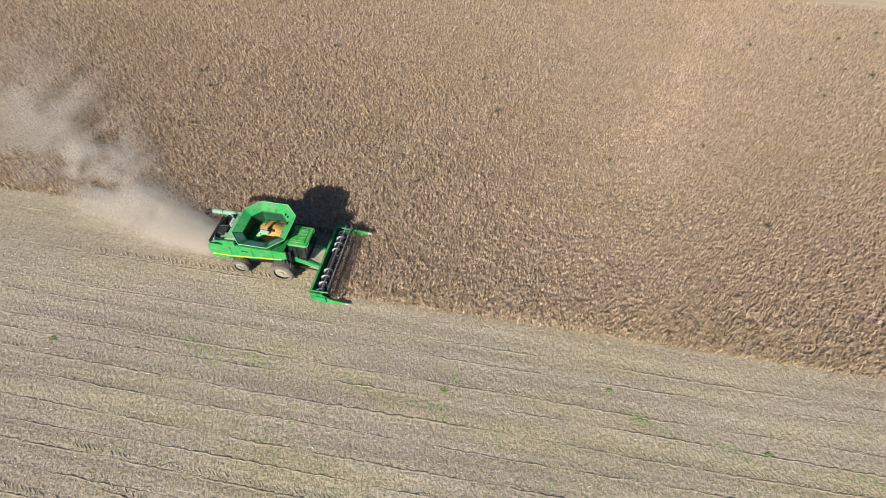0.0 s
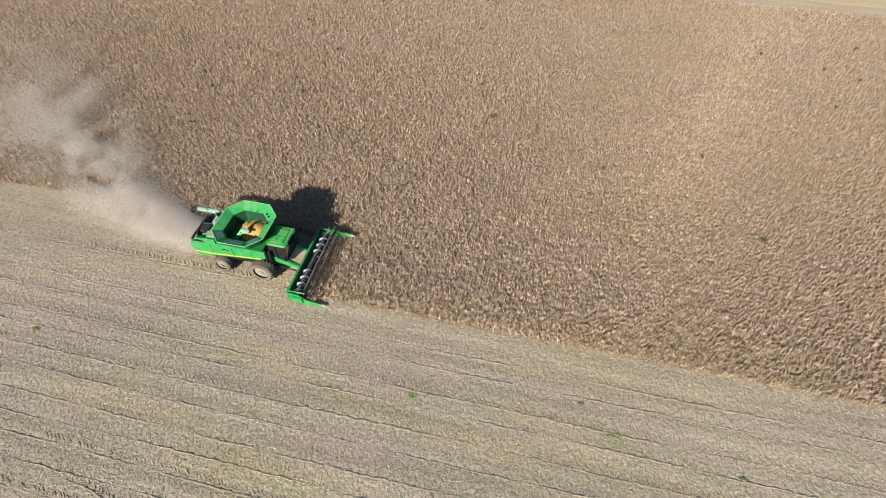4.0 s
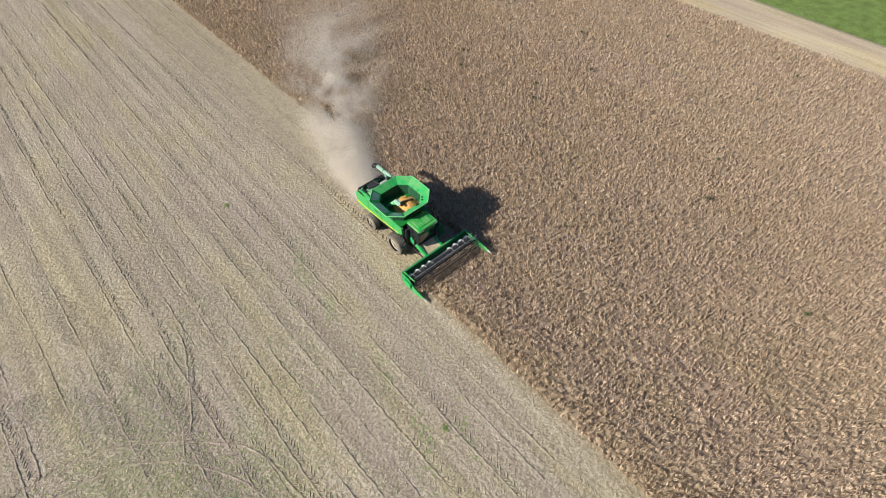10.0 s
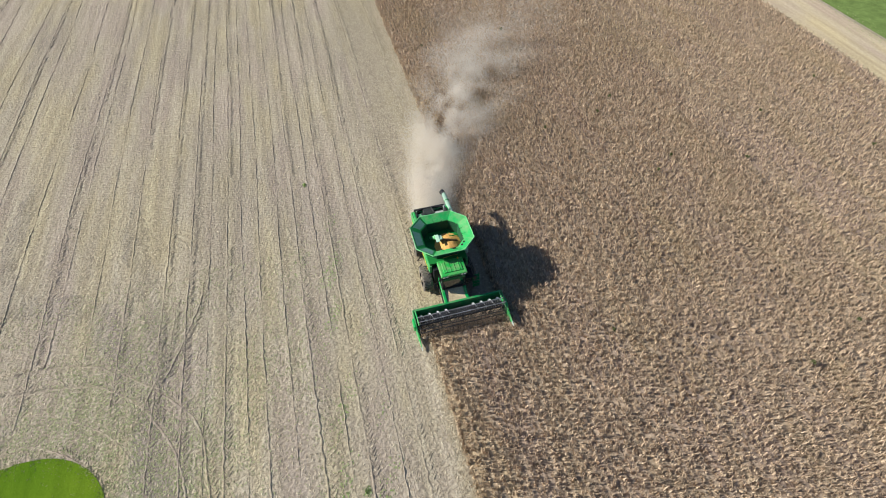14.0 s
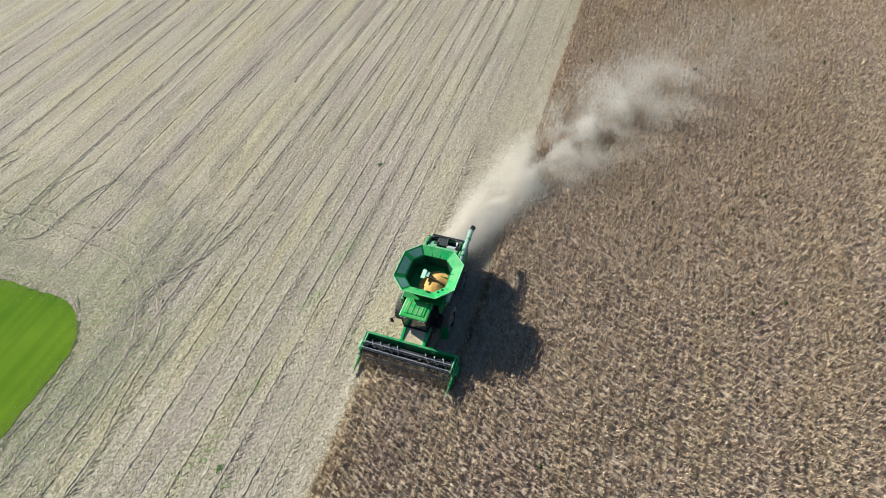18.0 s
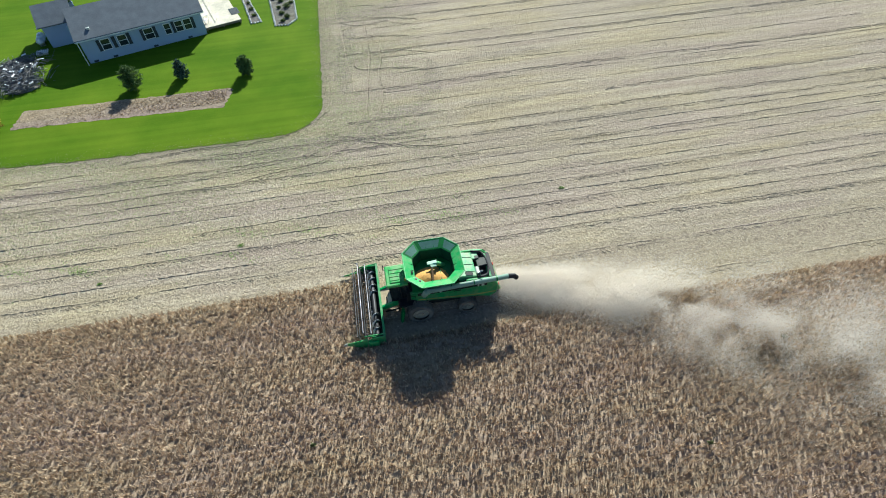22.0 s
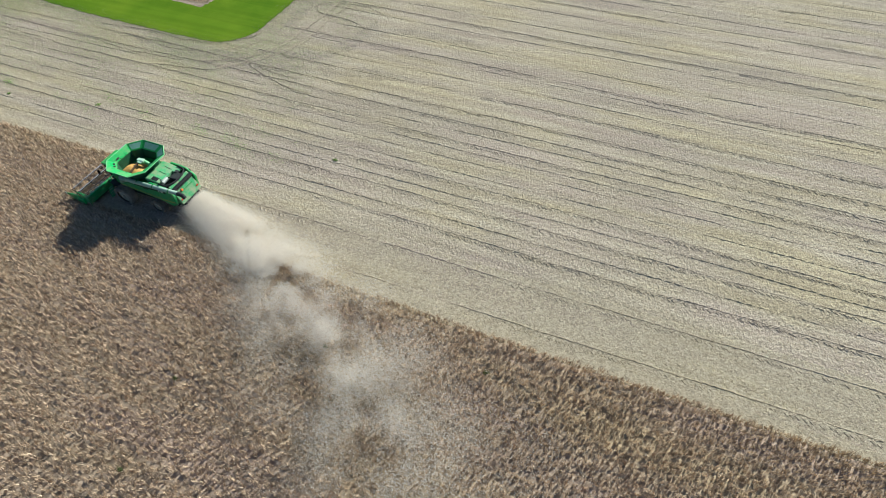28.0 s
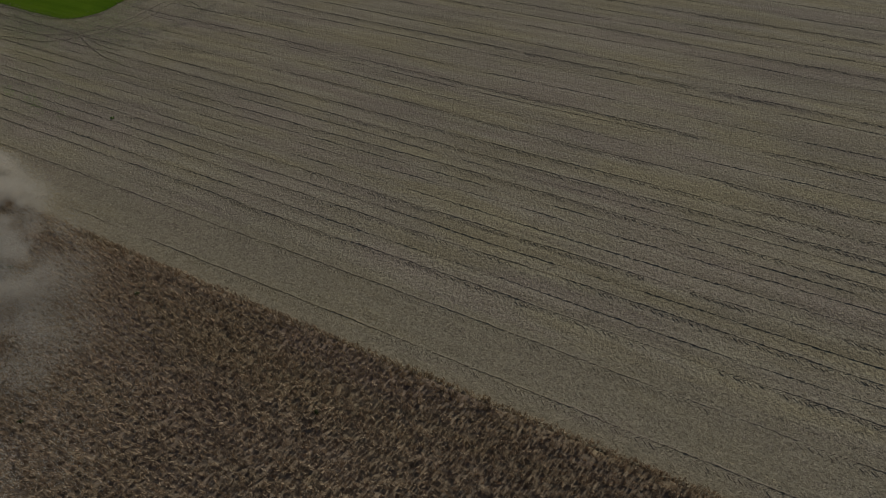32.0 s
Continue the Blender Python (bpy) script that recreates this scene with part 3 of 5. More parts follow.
PALE_WEED = foliage_material("pale_regrowth", [(0.24, 0.26, 0.12), (0.33, 0.35, 0.17), (0.42, 0.42, 0.23), (0.19, 0.21, 0.10)], 0.25)
tagged(litter("headland_regrowth", 600000, (LAWN_X - 12, LAWN_X + 58), (-66, -9), PALE_WEED, 0.06, 0.01, near_lawn),
       "thin grey-green regrowth on the headland round the lawn", "weeds", kind="stuff")

tagged(litter("lane_weeds", 26000, (-60, 70), (CROP_FAR + 3.6, LANE_FAR + 2.2), PALE_WEED, 0.09, 0.02,
              lambda x, y: rng.uniform(0, 1, len(x)) < np.exp(-((y - LANE_FAR) / 1.1) ** 2) * (0.5 + 0.5 * np.sin(x * 0.4) * np.sin(x * 0.13 + 1))),
       "grey-green weeds along the edge of the dirt lane", "weeds", kind="stuff")

# ragged rank grass along the lawn's edge
edge_pts = np.array([q for q in lawn_outline() if q[1] > -74 and q[0] < LAWN_X + 50.4])
ek = 15000
ei = rng.integers(0, len(edge_pts), ek)
eb = np.column_stack([edge_pts[ei] + rng.normal(0, 1, (ek, 2)) * rng.choice([0.18, 0.4, 0.8], ek)[:, None], np.full(ek, 0.02)])
fringe = blades(eb, rng.uniform(0.015, 0.07, ek), rng.uniform(0.03, 0.06, ek), 0.1,
                foliage_material("rank_grass", [(0.10, 0.125, 0.05), (0.20, 0.195, 0.10), (0.34, 0.30, 0.2)], 0.3), "rank_grass")
tagged(fringe, "ragged rank grass and dead stalks along the lawn edge", "grass", kind="stuff")


# ---- the harvester ----
PALE_GREEN = grain_material("pale_green_paint", (0.16, 0.46, 0.19), 0.2, 4, 0.5)
harvester = thing("combine_harvester", "green combine harvester with yellow stripe and open grain tank", "combine harvester")


def wheel(name, x, y, r, w, outer):
    hub = new(name)
    hub.parent = harvester
    hub.location = (x, y, r)
    bm = B()
    seg = 28
    prof = [(-w / 2, r * 0.62), (-w / 2, r * 0.88), (-w * 0.36, r * 0.95), (w * 0.36, r * 0.95), (w / 2, r * 0.88), (w / 2, r * 0.62)]
    rings = []
    for k in range(seg):
        a = 2 * math.pi * k / seg
        rings.append([bm.verts.new((q * math.cos(a), p, q * math.sin(a))) for p, q in prof])
    for k in range(seg):
        A, C = rings[k], rings[(k + 1) % seg]
        for i in range(len(prof) - 1):
            bm.faces.new((A[i], A[i + 1], C[i + 1], C[i]))
    for k in range(22):
        for s in (-1, 1):
            a = 2 * math.pi * (k + (0.5 if s > 0 else 0)) / 22
            m = Matrix.Rotation(-a, 4, "Y") @ Matrix.Translation((r * 0.965, s * w * 0.24, 0)) @ Matrix.Rotation(s * 0.6, 4, "X")
            c = bmesh.ops.create_cube(bm, size=1.0)
            bmesh.ops.transform(bm, matrix=m @ Matrix.Diagonal((r * 0.07, w * 0.52, 0.07, 1)), verts=c["verts"])
    bmesh.ops.recalc_face_normals(bm, faces=bm.faces)
    part("tyre", bm, RUBBER, hub, "dusty black lugged tyre")
    bm = B()
    o = 1 if outer > 0 else -1
    rod(bm, (0, -w * 0.3, 0), (0, w * 0.3, 0), r * 0.63, 24)
    rod(bm, (0, o * w * 0.3, 0), (0, o * (w * 0.3 + 0.06), 0), r * 0.5, 24, r * 0.4)
    rod(bm, (0, o * w * 0.3, 0), (0, o * (w * 0.3 + 0.14), 0), r * 0.2, 16)
    for k in range(8):
        a = math.pi * k / 4
        p = (r * 0.3 * math.cos(a), o * (w * 0.3 + 0.05), r * 0.3 * math.sin(a))
        rod(bm, p, (p[0], p[1] + o * 0.05, p[2]), 0.03, 6)
    part("rim", bm, RIM, hub, "dusty yellow rim")
    return hub


wheel("front_wheel", 1.25, -1.55, 0.88, 0.66, -1)
wheel("front_wheel", 1.25, 1.55, 0.88, 0.66, 1)
wheel("rear_wheel", -1.95, -1.45, 0.66, 0.5, -1)
wheel("rear_wheel", -1.95, 1.45, 0.66, 0.5, 1)

bm = B()
box(bm, (1.25, 0, 0.9), (0.3, 2.5, 0.28), 0.03)
part("front_axle", bm, DARK_GREEN, harvester)
bm = B()
box(bm, (-1.95, 0, 0.7), (0.22, 2.4, 0.2), 0.03)
part("rear_axle", bm, DARK_GREEN, harvester)

# core under the panels
bm = B()
side_prism(bm, [(-3.7, 0.85), (1.9, 0.95), (2.0, 2.45), (-3.6, 2.4)], -1.12, 1.12, 0.04)
part("chassis", bm, BLACK, harvester, "dark separator housing between the side panels")
for s in (-1, 1):
    bm = B()
    y0, y1 = s * 1.16, s * 1.36
    side_prism(bm, [(-3.95, 1.30), (-3.5, 1.02), (-2.6, 1.28), (1.2, 1.72), (1.75, 2.0), (1.75, 2.62), (-3.6, 2.62), (-4.02, 2.2)], min(y0, y1), max(y0, y1), 0.035)
    # the +y side's shade is put into darker paint on panel and stripe
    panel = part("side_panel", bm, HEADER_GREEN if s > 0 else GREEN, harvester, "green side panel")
    bm = B()
    side_prism(bm, [(-3.86, 1.46), (-2.6, 1.44), (1.3, 1.84), (1.3, 1.91), (-2.6, 1.52), (-3.88, 1.55)], min(s * 1.352, s * 1.372), max(s * 1.352, s * 1.372))
    part("stripe", bm, YELLOW if s < 0 else SHADED_DUSTY_YELLOW, panel, "yellow stripe")
    for xx in (-2.35, -0.75, 0.75):
        bm = B()
        box(bm, (xx, s * 1.365, 2.12), (0.025, 0.02, 0.9))
        part("panel_seam", bm, DARK_GREEN, panel)
    bm = B()
    box(bm, (-1.3, s * 1.367, 2.2), (0.5, 0.02, 0.09), 0.008)
    part("latch", bm, BLACK, panel)

# rear hood with its rounded back and the residue outlet
bm = B()
hull(bm, [(-4.34, -1.1, 1.25), (-3.0, -1.14, 1.25), (-3.0, 1.14, 1.25), (-4.34, 1.1, 1.25)],
     [(-3.62, -1.04, 2.74), (-3.5, -1.06, 2.76), (-3.5, 1.06, 2.76), (-3.62, 1.04, 2.74)])
bmesh.ops.bevel(bm, geom=list(bm.edges), offset=0.05, segments=3, affect="EDGES", profile=0.5)
hood = part("rear_hood", bm, HOOD_GREEN, harvester, "dusty green sloping rear hood")
bm = B()
box(bm, (-3.99, 0, 2.02), (0.03, 1.5, 0.05), 0.01, Matrix.Rotation(0.47, 4, "Y"))
part("hood_seam", bm, DARK_GREEN, hood)
bm = B()
rod(bm, (-3.93, 0.4, 2.12), (-4.05, 0.4, 2.17), 0.09, 12)
part("marker_lamp", bm, material("marker_orange", (0.75, 0.16, 0.04), 0.35), hood, "orange marker lamp")
bm = B()
hull(bm, [(-4.35, -0.85, 0.62), (-3.3, -0.8, 0.62), (-3.3, 0.8, 0.62), (-4.35, 0.85, 0.62)],
     [(-4.2, -0.85, 1.3), (-3.2, -0.8, 1.3), (-3.2, 0.8, 1.3), (-4.2, 0.85, 1.3)])
part("straw_chopper", bm, BLACK, harvester, "black straw chopper outlet")
for s in (-1, 1):
    bm = B()
    box(bm, (-4.2, s * 0.88, 1.6), (0.06, 0.2, 0.12), 0.015)
    part("tail_lamp", bm, material("tail_lamp_red", (0.5, 0.03, 0.02), 0.3), harvester, "red-orange tail lamp")

# engine deck: a green hood behind the tank, then the open dark bay with its arched rim
bm = B()
box(bm, (-3.3, 0, 2.5), (1.3, 2.3, 0.2), 0.03)
part("engine_deck", bm, BLACK, harvester, "black floor of the open engine bay")
for s in (-1, 1):
    bm = B()
    side_prism(bm, [(-4.0, 2.15), (-1.9, 2.4), (-1.9, 3.0), (-2.6, 2.98), (-3.45, 2.86), (-4.0, 2.3)], min(s * 1.16, s * 1.34), max(s * 1.16, s * 1.34), 0.06)
    shoulder = part("engine_cover", bm, GREEN, harvester, "green shoulder beside the engine bay", False)
    bm = B()
    side_prism(bm, [(-3.75, 2.58), (-2.75, 2.60), (-2.85, 2.78), (-3.2, 2.84), (-3.6, 2.74)], min(s * 1.343, s * 1.353), max(s * 1.343, s * 1.353))
    part("intake_screen", bm, BLACK, shoulder, "dark oval air intake screen")
bm = B()
side_prism(bm, [(-2.72, 2.5), (-1.5, 2.6), (-1.42, 3.16), (-2.0, 3.12), (-2.68, 2.97)], -1.06, 1.06, 0.06)
deck = part("deck_hood", bm, LIT_DECK_GREEN, harvester, "green hood between tank and engine bay")
for y in (-0.62, 0.0, 0.62):
    bm = B()
    side_prism(bm, [(-2.62, 2.978), (-2.0, 3.115), (-2.0, 3.15), (-2.62, 3.013)], y - 0.03, y + 0.03, 0.01)
    part("hood_rib", bm, LIT_DECK_GREEN, deck)
bm = B()
side_prism(bm, [(-3.12, 2.74), (-2.66, 2.78), (-2.66, 2.955), (-3.12, 2.86)], -1.07, -0.48, 0.03)
part("hood_wing", bm, LIT_DECK_GREEN, deck, "dusty wing of the hood beside the bay, painted sunlit pale")
bm = B()
box(bm, (-2.2, 0.83, 3.075), (0.5, 0.3, 0.05), 0.015, Matrix.Rotation(-0.21, 4, "Y"))
part("hood_grille", bm, BLACK, deck, "dark slotted grille")
bm = B()
box(bm, (-3.45, -0.2, 2.7), (0.7, 0.75, 0.32), 0.06)
box(bm, (-3.2, -0.62, 2.72), (0.3, 0.3, 0.4), 0.04)
rod(bm, (-3.75, -0.5, 2.72), (-3.05, -0.5, 2.76), 0.09, 12)
rod(bm, (-3.8, 0.1, 2.88), (-3.1, 0.2, 2.90), 0.05, 10)
engine = part("engine", bm, grain_material("engine_block", (0.03, 0.033, 0.03), 0.5, 8, 0.6, 0.2), harvester, "dark engine with pipes and hoses")
engine.location.x = 0.22
bm = B()
rod(bm, (-3.02, 0.28, 2.84), (-3.02, 0.82, 2.84), 0.17, 16)
rod(bm, (-3.02, 0.22, 2.84), (-3.02, 0.28, 2.84), 0.11, 12)
part("muffler", bm, PALE_METAL, engine, "pale metal muffler drum")
bm = B()
rod(bm, (-3.12, 0.9, 2.7), (-3.12, 0.9, 3.2), 0.055, 10)
rod(bm, (-3.12, 0.9, 3.2), (-3.3, 0.92, 3.28), 0.05, 10)
part("exhaust", bm, STEEL, engine, "steel exhaust stack")
arch = [(-2.72, -1.12, 3.0)]
for k in range(13):
    a = math.pi * k / 12
    arch.append((-2.95 - 0.66 * math.sin(a) ** 0.6, -1.10 * math.cos(a), 2.93 - 0.12 * math.sin(a)))
arch.append((-2.72, 1.12, 3.0))
bm = B()
for p, q in zip(arch, arch[1:]):
    rod(bm, p, q, 0.07, 8)
    rod(bm, (p[0], p[1], p[2] - 0.2), (q[0], q[1], q[2] - 0.2), 0.05, 6)
for p in arch[1:-1:2]:
    rod(bm, (p[0], p[1], p[2] - 0.32), p, 0.045, 6)
part("bay_rim", bm, BLACK, harvester, "black arched rim round the engine bay")

# grain tank: a box below, eight flared panels above
bm = B()
hull(bm, [(-1.35, -1.2, 2.1), (1.45, -1.2, 2.1), (1.45, 1.2, 2.1), (-1.35, 1.2, 2.1)],
     [(-1.5, -1.3, 2.7), (1.6, -1.3, 2.7), (1.6, 1.3, 2.7), (-1.5, 1.3, 2.7)])
part("tank_body", bm, DARK_GREEN, harvester)
RIM8 = [(1.90, -1.08), (1.90, 1.08), (1.0, 2.0), (-1.0, 2.0), (-1.86, 1.10), (-1.86, -1.10), (-1.0, -2.0), (1.0, -2.0)]
IN8 = [(1.33, -0.75), (1.33, 0.75), (0.74, 1.35), (-0.74, 1.35), (-1.31, 0.76), (-1.31, -0.76), (-0.74, -1.35), (0.74, -1.35)]
TANK_IN = 3.55            # height of the panels' inner edge
for k in range(8):
    a, b = RIM8[k], RIM8[(k + 1) % 8]
    c, d = IN8[(k + 1) % 8], IN8[k]
    bm = B()
    plate(bm, [(*a, 3.83), (*b, 3.83), (*c, TANK_IN), (*d, TANK_IN)], 0.03)
    # shade painted in: panels turned from the sun dark, the sunlit ones pale
    pn = part("tank_panel", bm, DARK_GREEN if k in (5, 6, 7) else LIT_PANEL_GREEN, harvester, "flared green tank extension panel")
    # lip in pale paint, standing for the highlight along the rim
    bm = B()
    rod(bm, (*a, 3.84), (*b, 3.84), 0.035, 6)
    part("panel_lip", bm, PALE_GREEN, pn, "pale rim with its highlight painted in")
    if k % 2 == 0:
        for t in (0.33, 0.67):
            bm = B()
            lo = Vector((*d, TANK_IN + 0.03)).lerp(Vector((*c, TANK_IN + 0.03)), t)
            hi = Vector((*a, 3.78)).lerp(Vector((*b, 3.78)), t)
            ins = Vector((-(lo.x), -(lo.y), 0)).normalized() * 0.045
            rod(bm, lo + ins, hi + ins, 0.02, 6)
            part("panel_rib", bm, DARK_GREEN, pn)
    if k == 1:
        for t, h in ((0.3, 0.3), (0.62, 0.25)):
            lo = Vector((*d, TANK_IN + 0.03)).lerp(Vector((*c, TANK_IN + 0.03)), t)
            hi = Vector((*a, 3.78)).lerp(Vector((*b, 3.78)), t)
            p = lo.lerp(hi, h)
            nr = (hi - lo).cross(Vector((*b, 0)) - Vector((*a, 0))).normalized()
            nr = nr if nr.z > 0 else -nr
            bm = B()
            rod(bm, p, p + nr * 0.05, 0.085, 12)
            part("inspection_port", bm, BLACK, pn, "dark round inspection port")
    if k in (5, 6, 7):
        # dusty see-through screen set into the shaded panels
        mid = (Vector((*a, 3.83)) + Vector((*b, 3.83)) + Vector((*c, TANK_IN)) + Vector((*d, TANK_IN))) / 4
        up = Vector((-mid.x, -mid.y, 1.6)).normalized() * 0.022
        bm = B()
        plate(bm, [mid + (Vector((x, y, z)) - mid) * 0.72 + up for x, y, z in ((*a, 3.83), (*b, 3.83), (*c, TANK_IN), (*d, TANK_IN))], 0.012)
        part("panel_screen", bm, SCREEN, pn, "grey-green dusty screen")
    if k == 0:
        bm = B()
        box(bm, (1.45, 0.45, 3.70), (0.05, 0.24, 0.12), 0.01, Matrix.Rotation(0.9, 4, "Y"))
        part("sensor", bm, BLACK, pn)
# walls of the hopper below the panels, the grain in it and the filling auger
HOPPER = grain_material("dark_hopper_green", (0.016, 0.075, 0.035), 0.4, 4.0, 0.6, 0.2, 0.3, 0.05)
hopper = new("hopper")
hopper.parent = harvester
for k in range(8):
    bm = B()
    c, d = IN8[(k + 1) % 8], IN8[k]
    plate(bm, [(*d, TANK_IN + 0.01), (*c, TANK_IN + 0.01), (c[0] * 0.92, c[1] * 0.92, 2.2), (d[0] * 0.92, d[1] * 0.92, 2.2)], 0.025)
    wall = part("hopper_wall", bm, HOPPER, hopper, "dark green hopper wall")
    bm = B()
    rod(bm, (c[0] * 0.985, c[1] * 0.985, TANK_IN - 0.01), (d[0] * 0.985, d[1] * 0.985, TANK_IN - 0.01), 0.02, 6)
    part("wall_seam", bm, DARK_GREEN, wall)
bm = B()
gn = 30
grid = []
for i in range(gn + 1):
    row = []
    for j in range(gn + 1):
        x, y = -1.3 + 2.6 * i / gn, -1.3 + 2.6 * j / gn
        if abs(x) + abs(y) > 2.0:
            q = 2.0 / (abs(x) + abs(y))
            x, y = x * q, y * q
        d1 = math.hypot((x - 0.32) * 0.82, y - 0.42)
        z = 2.56 + 0.56 * math.exp(-(d1 / 0.85) ** 2) + 0.02 * noise.noise((x * 5, y * 5, 1))
        row.append(bm.verts.new((x, y, z)))
    grid.append(row)
for i in range(gn):
    for j in range(gn):
        bm.faces.new((grid[i][j], grid[i + 1][j], grid[i + 1][j + 1], grid[i][j + 1]))
part("grain", bm, GRAIN, harvester, "heap of golden harvested beans", True)
bm = B()
rod(bm, (-0.95, -0.72, 2.4), (-0.22, -0.36, 3.25), 0.15, 14)
rod(bm, (-0.22, -0.36, 3.25), (0.12, -0.20, 3.2), 0.16, 14)
fill = part("filling_auger", bm, PALE_GREEN, harvester, "pale green loading auger in the tank")
bm = B()
box(bm, (0.06, -0.34, 3.40), (0.62, 0.26, 0.04), 0.012, Matrix.Rotation(0.12, 4, "Y"))
box(bm, (-0.02, -0.12, 3.36), (0.40, 0.24, 0.04), 0.012, Matrix.Rotation(-0.2, 4, "X"))
box(bm, (-0.25, -0.34, 3.35), (0.04, 0.26, 0.14), 0.012)
part("spreader_plate", bm, grain_material("worn_pale_paint", (0.42, 0.60, 0.44), 0.25, 4, 0.5), fill, "pale deflector plate on the auger")
# dark brown tube that draws the auger's shadow band over the heap
bm = B()
rod(bm, (0.10, -0.14, 3.30), (0.20, 0.98, 2.98), 0.085, 12)
rod(bm, (0.20, 0.98, 2.98), (0.21, 1.04, 2.70), 0.07, 12)
part("cross_tube", bm, grain_material("shadow_brown_tube", (0.13, 0.075, 0.035), 0.4, 8, 0.7), fill, "shadow-brown tube drawing the auger's shadow band across the beans")
bm = B()
box(bm, (-0.78, -0.62, 2.62), (0.42, 0.34, 0.10), 0.03)
part("gear_case", bm, PALE_GREEN, fill)
bm = B()
rod(bm, (-1.3, 0.62, 2.72), (1.3, 0.62, 2.72), 0.035, 8)
rod(bm, (-0.42, -1.25, 2.85), (-0.42, 1.25, 2.85), 0.035, 8)
part("tank_brace", bm, DARK_GREEN, harvester)

# unloading auger, folded back along the far side
bm = B()
rod(bm, (0.9, 1.42, 2.35), (0.65, 1.5, 2.86), 0.19, 14)
rod(bm, (0.7, 1.5, 2.80), (-4.7, 1.36, 2.84), 0.165, 16)
auger = part("unloading_auger", bm, TUBE, harvester, "long pale green-grey unloading tube folded back", True)
bm = B()
rod(bm, (-4.65, 1.36, 2.84), (-5.15, 1.34, 2.74), 0.17, 14, 0.15)
rod(bm, (-5.05, 1.34, 2.78), (-5.25, 1.34, 2.52), 0.15, 14, 0.17)
part("spout", bm, BLACK, auger, "black rubber spout")
for xx in (-0.9, -2.4, -3.9):
    bm = B()
    rod(bm, (xx - 0.04, 1.40, 2.83), (xx + 0.04, 1.40, 2.83), 0.185, 16)
    part("tube_clamp", bm, DARK_GREEN, auger)
bm = B()
box(bm, (-3.6, 1.32, 2.62), (0.12, 0.2, 0.3), 0.02)
part("tube_cradle", bm, DARK_GREEN, auger)

# cab
bm = B()
hull(bm, [(1.75, -0.80, 1.55), (2.95, -0.76, 1.55), (2.95, 0.76, 1.55), (1.75, 0.80, 1.55)],
     [(1.78, -0.84, 2.92), (3.08, -0.82, 2.92), (3.08, 0.82, 2.92), (1.78, 0.84, 2.92)])
bmesh.ops.bevel(bm, geom=list(bm.edges), offset=0.05, segments=2, affect="EDGES", profile=0.5)
cab = part("cab", bm, GLASS, harvester, "dark glazed driver's cab")
bm = B()
for (x, y) in ((1.80, -0.83), (1.80, 0.83), (3.02, -0.80), (3.02, 0.80), (2.35, -0.845), (2.35, 0.845)):
    rod(bm, (x - 0.05, y * 0.97, 1.55), (x + 0.02, y, 2.93), 0.035, 8)
box(bm, (2.37, 0, 1.5), (1.28, 1.66, 0.12), 0.03)
part("cab_frame", bm, BLACK, cab)
bm = B()
box(bm, (2.5, 0, 3.02), (1.4, 1.78, 0.2), 0.08)
box(bm, (2.45, 0, 3.13), (1.0, 1.3, 0.08), 0.04)
part("cab_roof", bm, ROOF_GREEN, cab, "green cab roof")
for y in (-0.7, -0.5, 0.5, 0.7):
    bm = B()
    box(bm, (3.2, y, 3.0), (0.05, 0.14, 0.1), 0.015)
    part("work_lamp", bm, PALE_METAL, cab)
for s in (-1, 1):
    bm = B()
    rod(bm, (3.0, s * 0.85, 2.75), (3.3, s * 1.35, 2.65), 0.02, 6)
    box(bm, (3.3, s * 1.36, 2.45), (0.06, 0.2, 0.42), 0.02)
    part("mirror", bm, BLACK, cab, "black cab mirror on its arm")
# platform and ladder on the left of the cab
bm = B()
box(bm, (2.0, 1.15, 1.62), (1.2, 0.7, 0.05), 0.01)
for x in (1.45, 2.0, 2.55):
    rod(bm, (x, 1.48, 1.62), (x, 1.48, 2.5), 0.022, 6)
rod(bm, (1.45, 1.48, 2.5), (2.55, 1.48, 2.5), 0.022, 6)
rod(bm, (1.45, 1.48, 2.1), (2.55, 1.48, 2.1), 0.018, 6)
platform = part("platform", bm, BLACK, harvester, "black railed step platform beside the cab")
bm = B()
for y in (1.5, 1.95):
    rod(bm, (2.35, y, 1.62), (2.55, y, 0.45), 0.03, 6)
for k in range(4):
    box(bm, (2.52 - 0.05 * k, 1.72, 0.55 + 0.28 * k), (0.2, 0.46, 0.03))
part("ladder", bm, DARK_GREEN, platform, "green access ladder")
bm = B()
rod(bm, (1.62, -1.25, 1.7), (1.62, -1.25, 2.75), 0.025, 6)
part("handrail", bm, BLACK, harvester)

# black band with its fittings under the folded tube
bm = B()
box(bm, (-1.0, 1.362, 2.42), (4.6, 0.02, 0.26), 0.006)
band_plate = part("side_band", bm, BLACK, harvester, "black band along the top of the side panel")
for x, w_ in ((-3.0, 0.18), (-2.7, 0.1), (-0.2, 0.12), (0.6, 0.2)):
    bm = B()
    box(bm, (x, 1.39, 2.42), (w_, 0.05, 0.16), 0.015)
    part("fitting", bm, PALE_METAL, band_plate)
# ribs of the cab roof and a beacon
for y in (-0.45, -0.15, 0.15, 0.45):
    bm = B()
    box(bm, (2.45, y, 3.18), (0.95, 0.05, 0.03), 0.01)
    part("roof_rib", bm, ROOF_GREEN, cab)
bm = B()
rod(bm, (1.95, 0.55, 3.12), (1.95, 0.55, 3.28), 0.05, 10)
part("beacon", bm, material("beacon_amber", (0.7, 0.28, 0.02), 0.3), cab, "amber beacon")

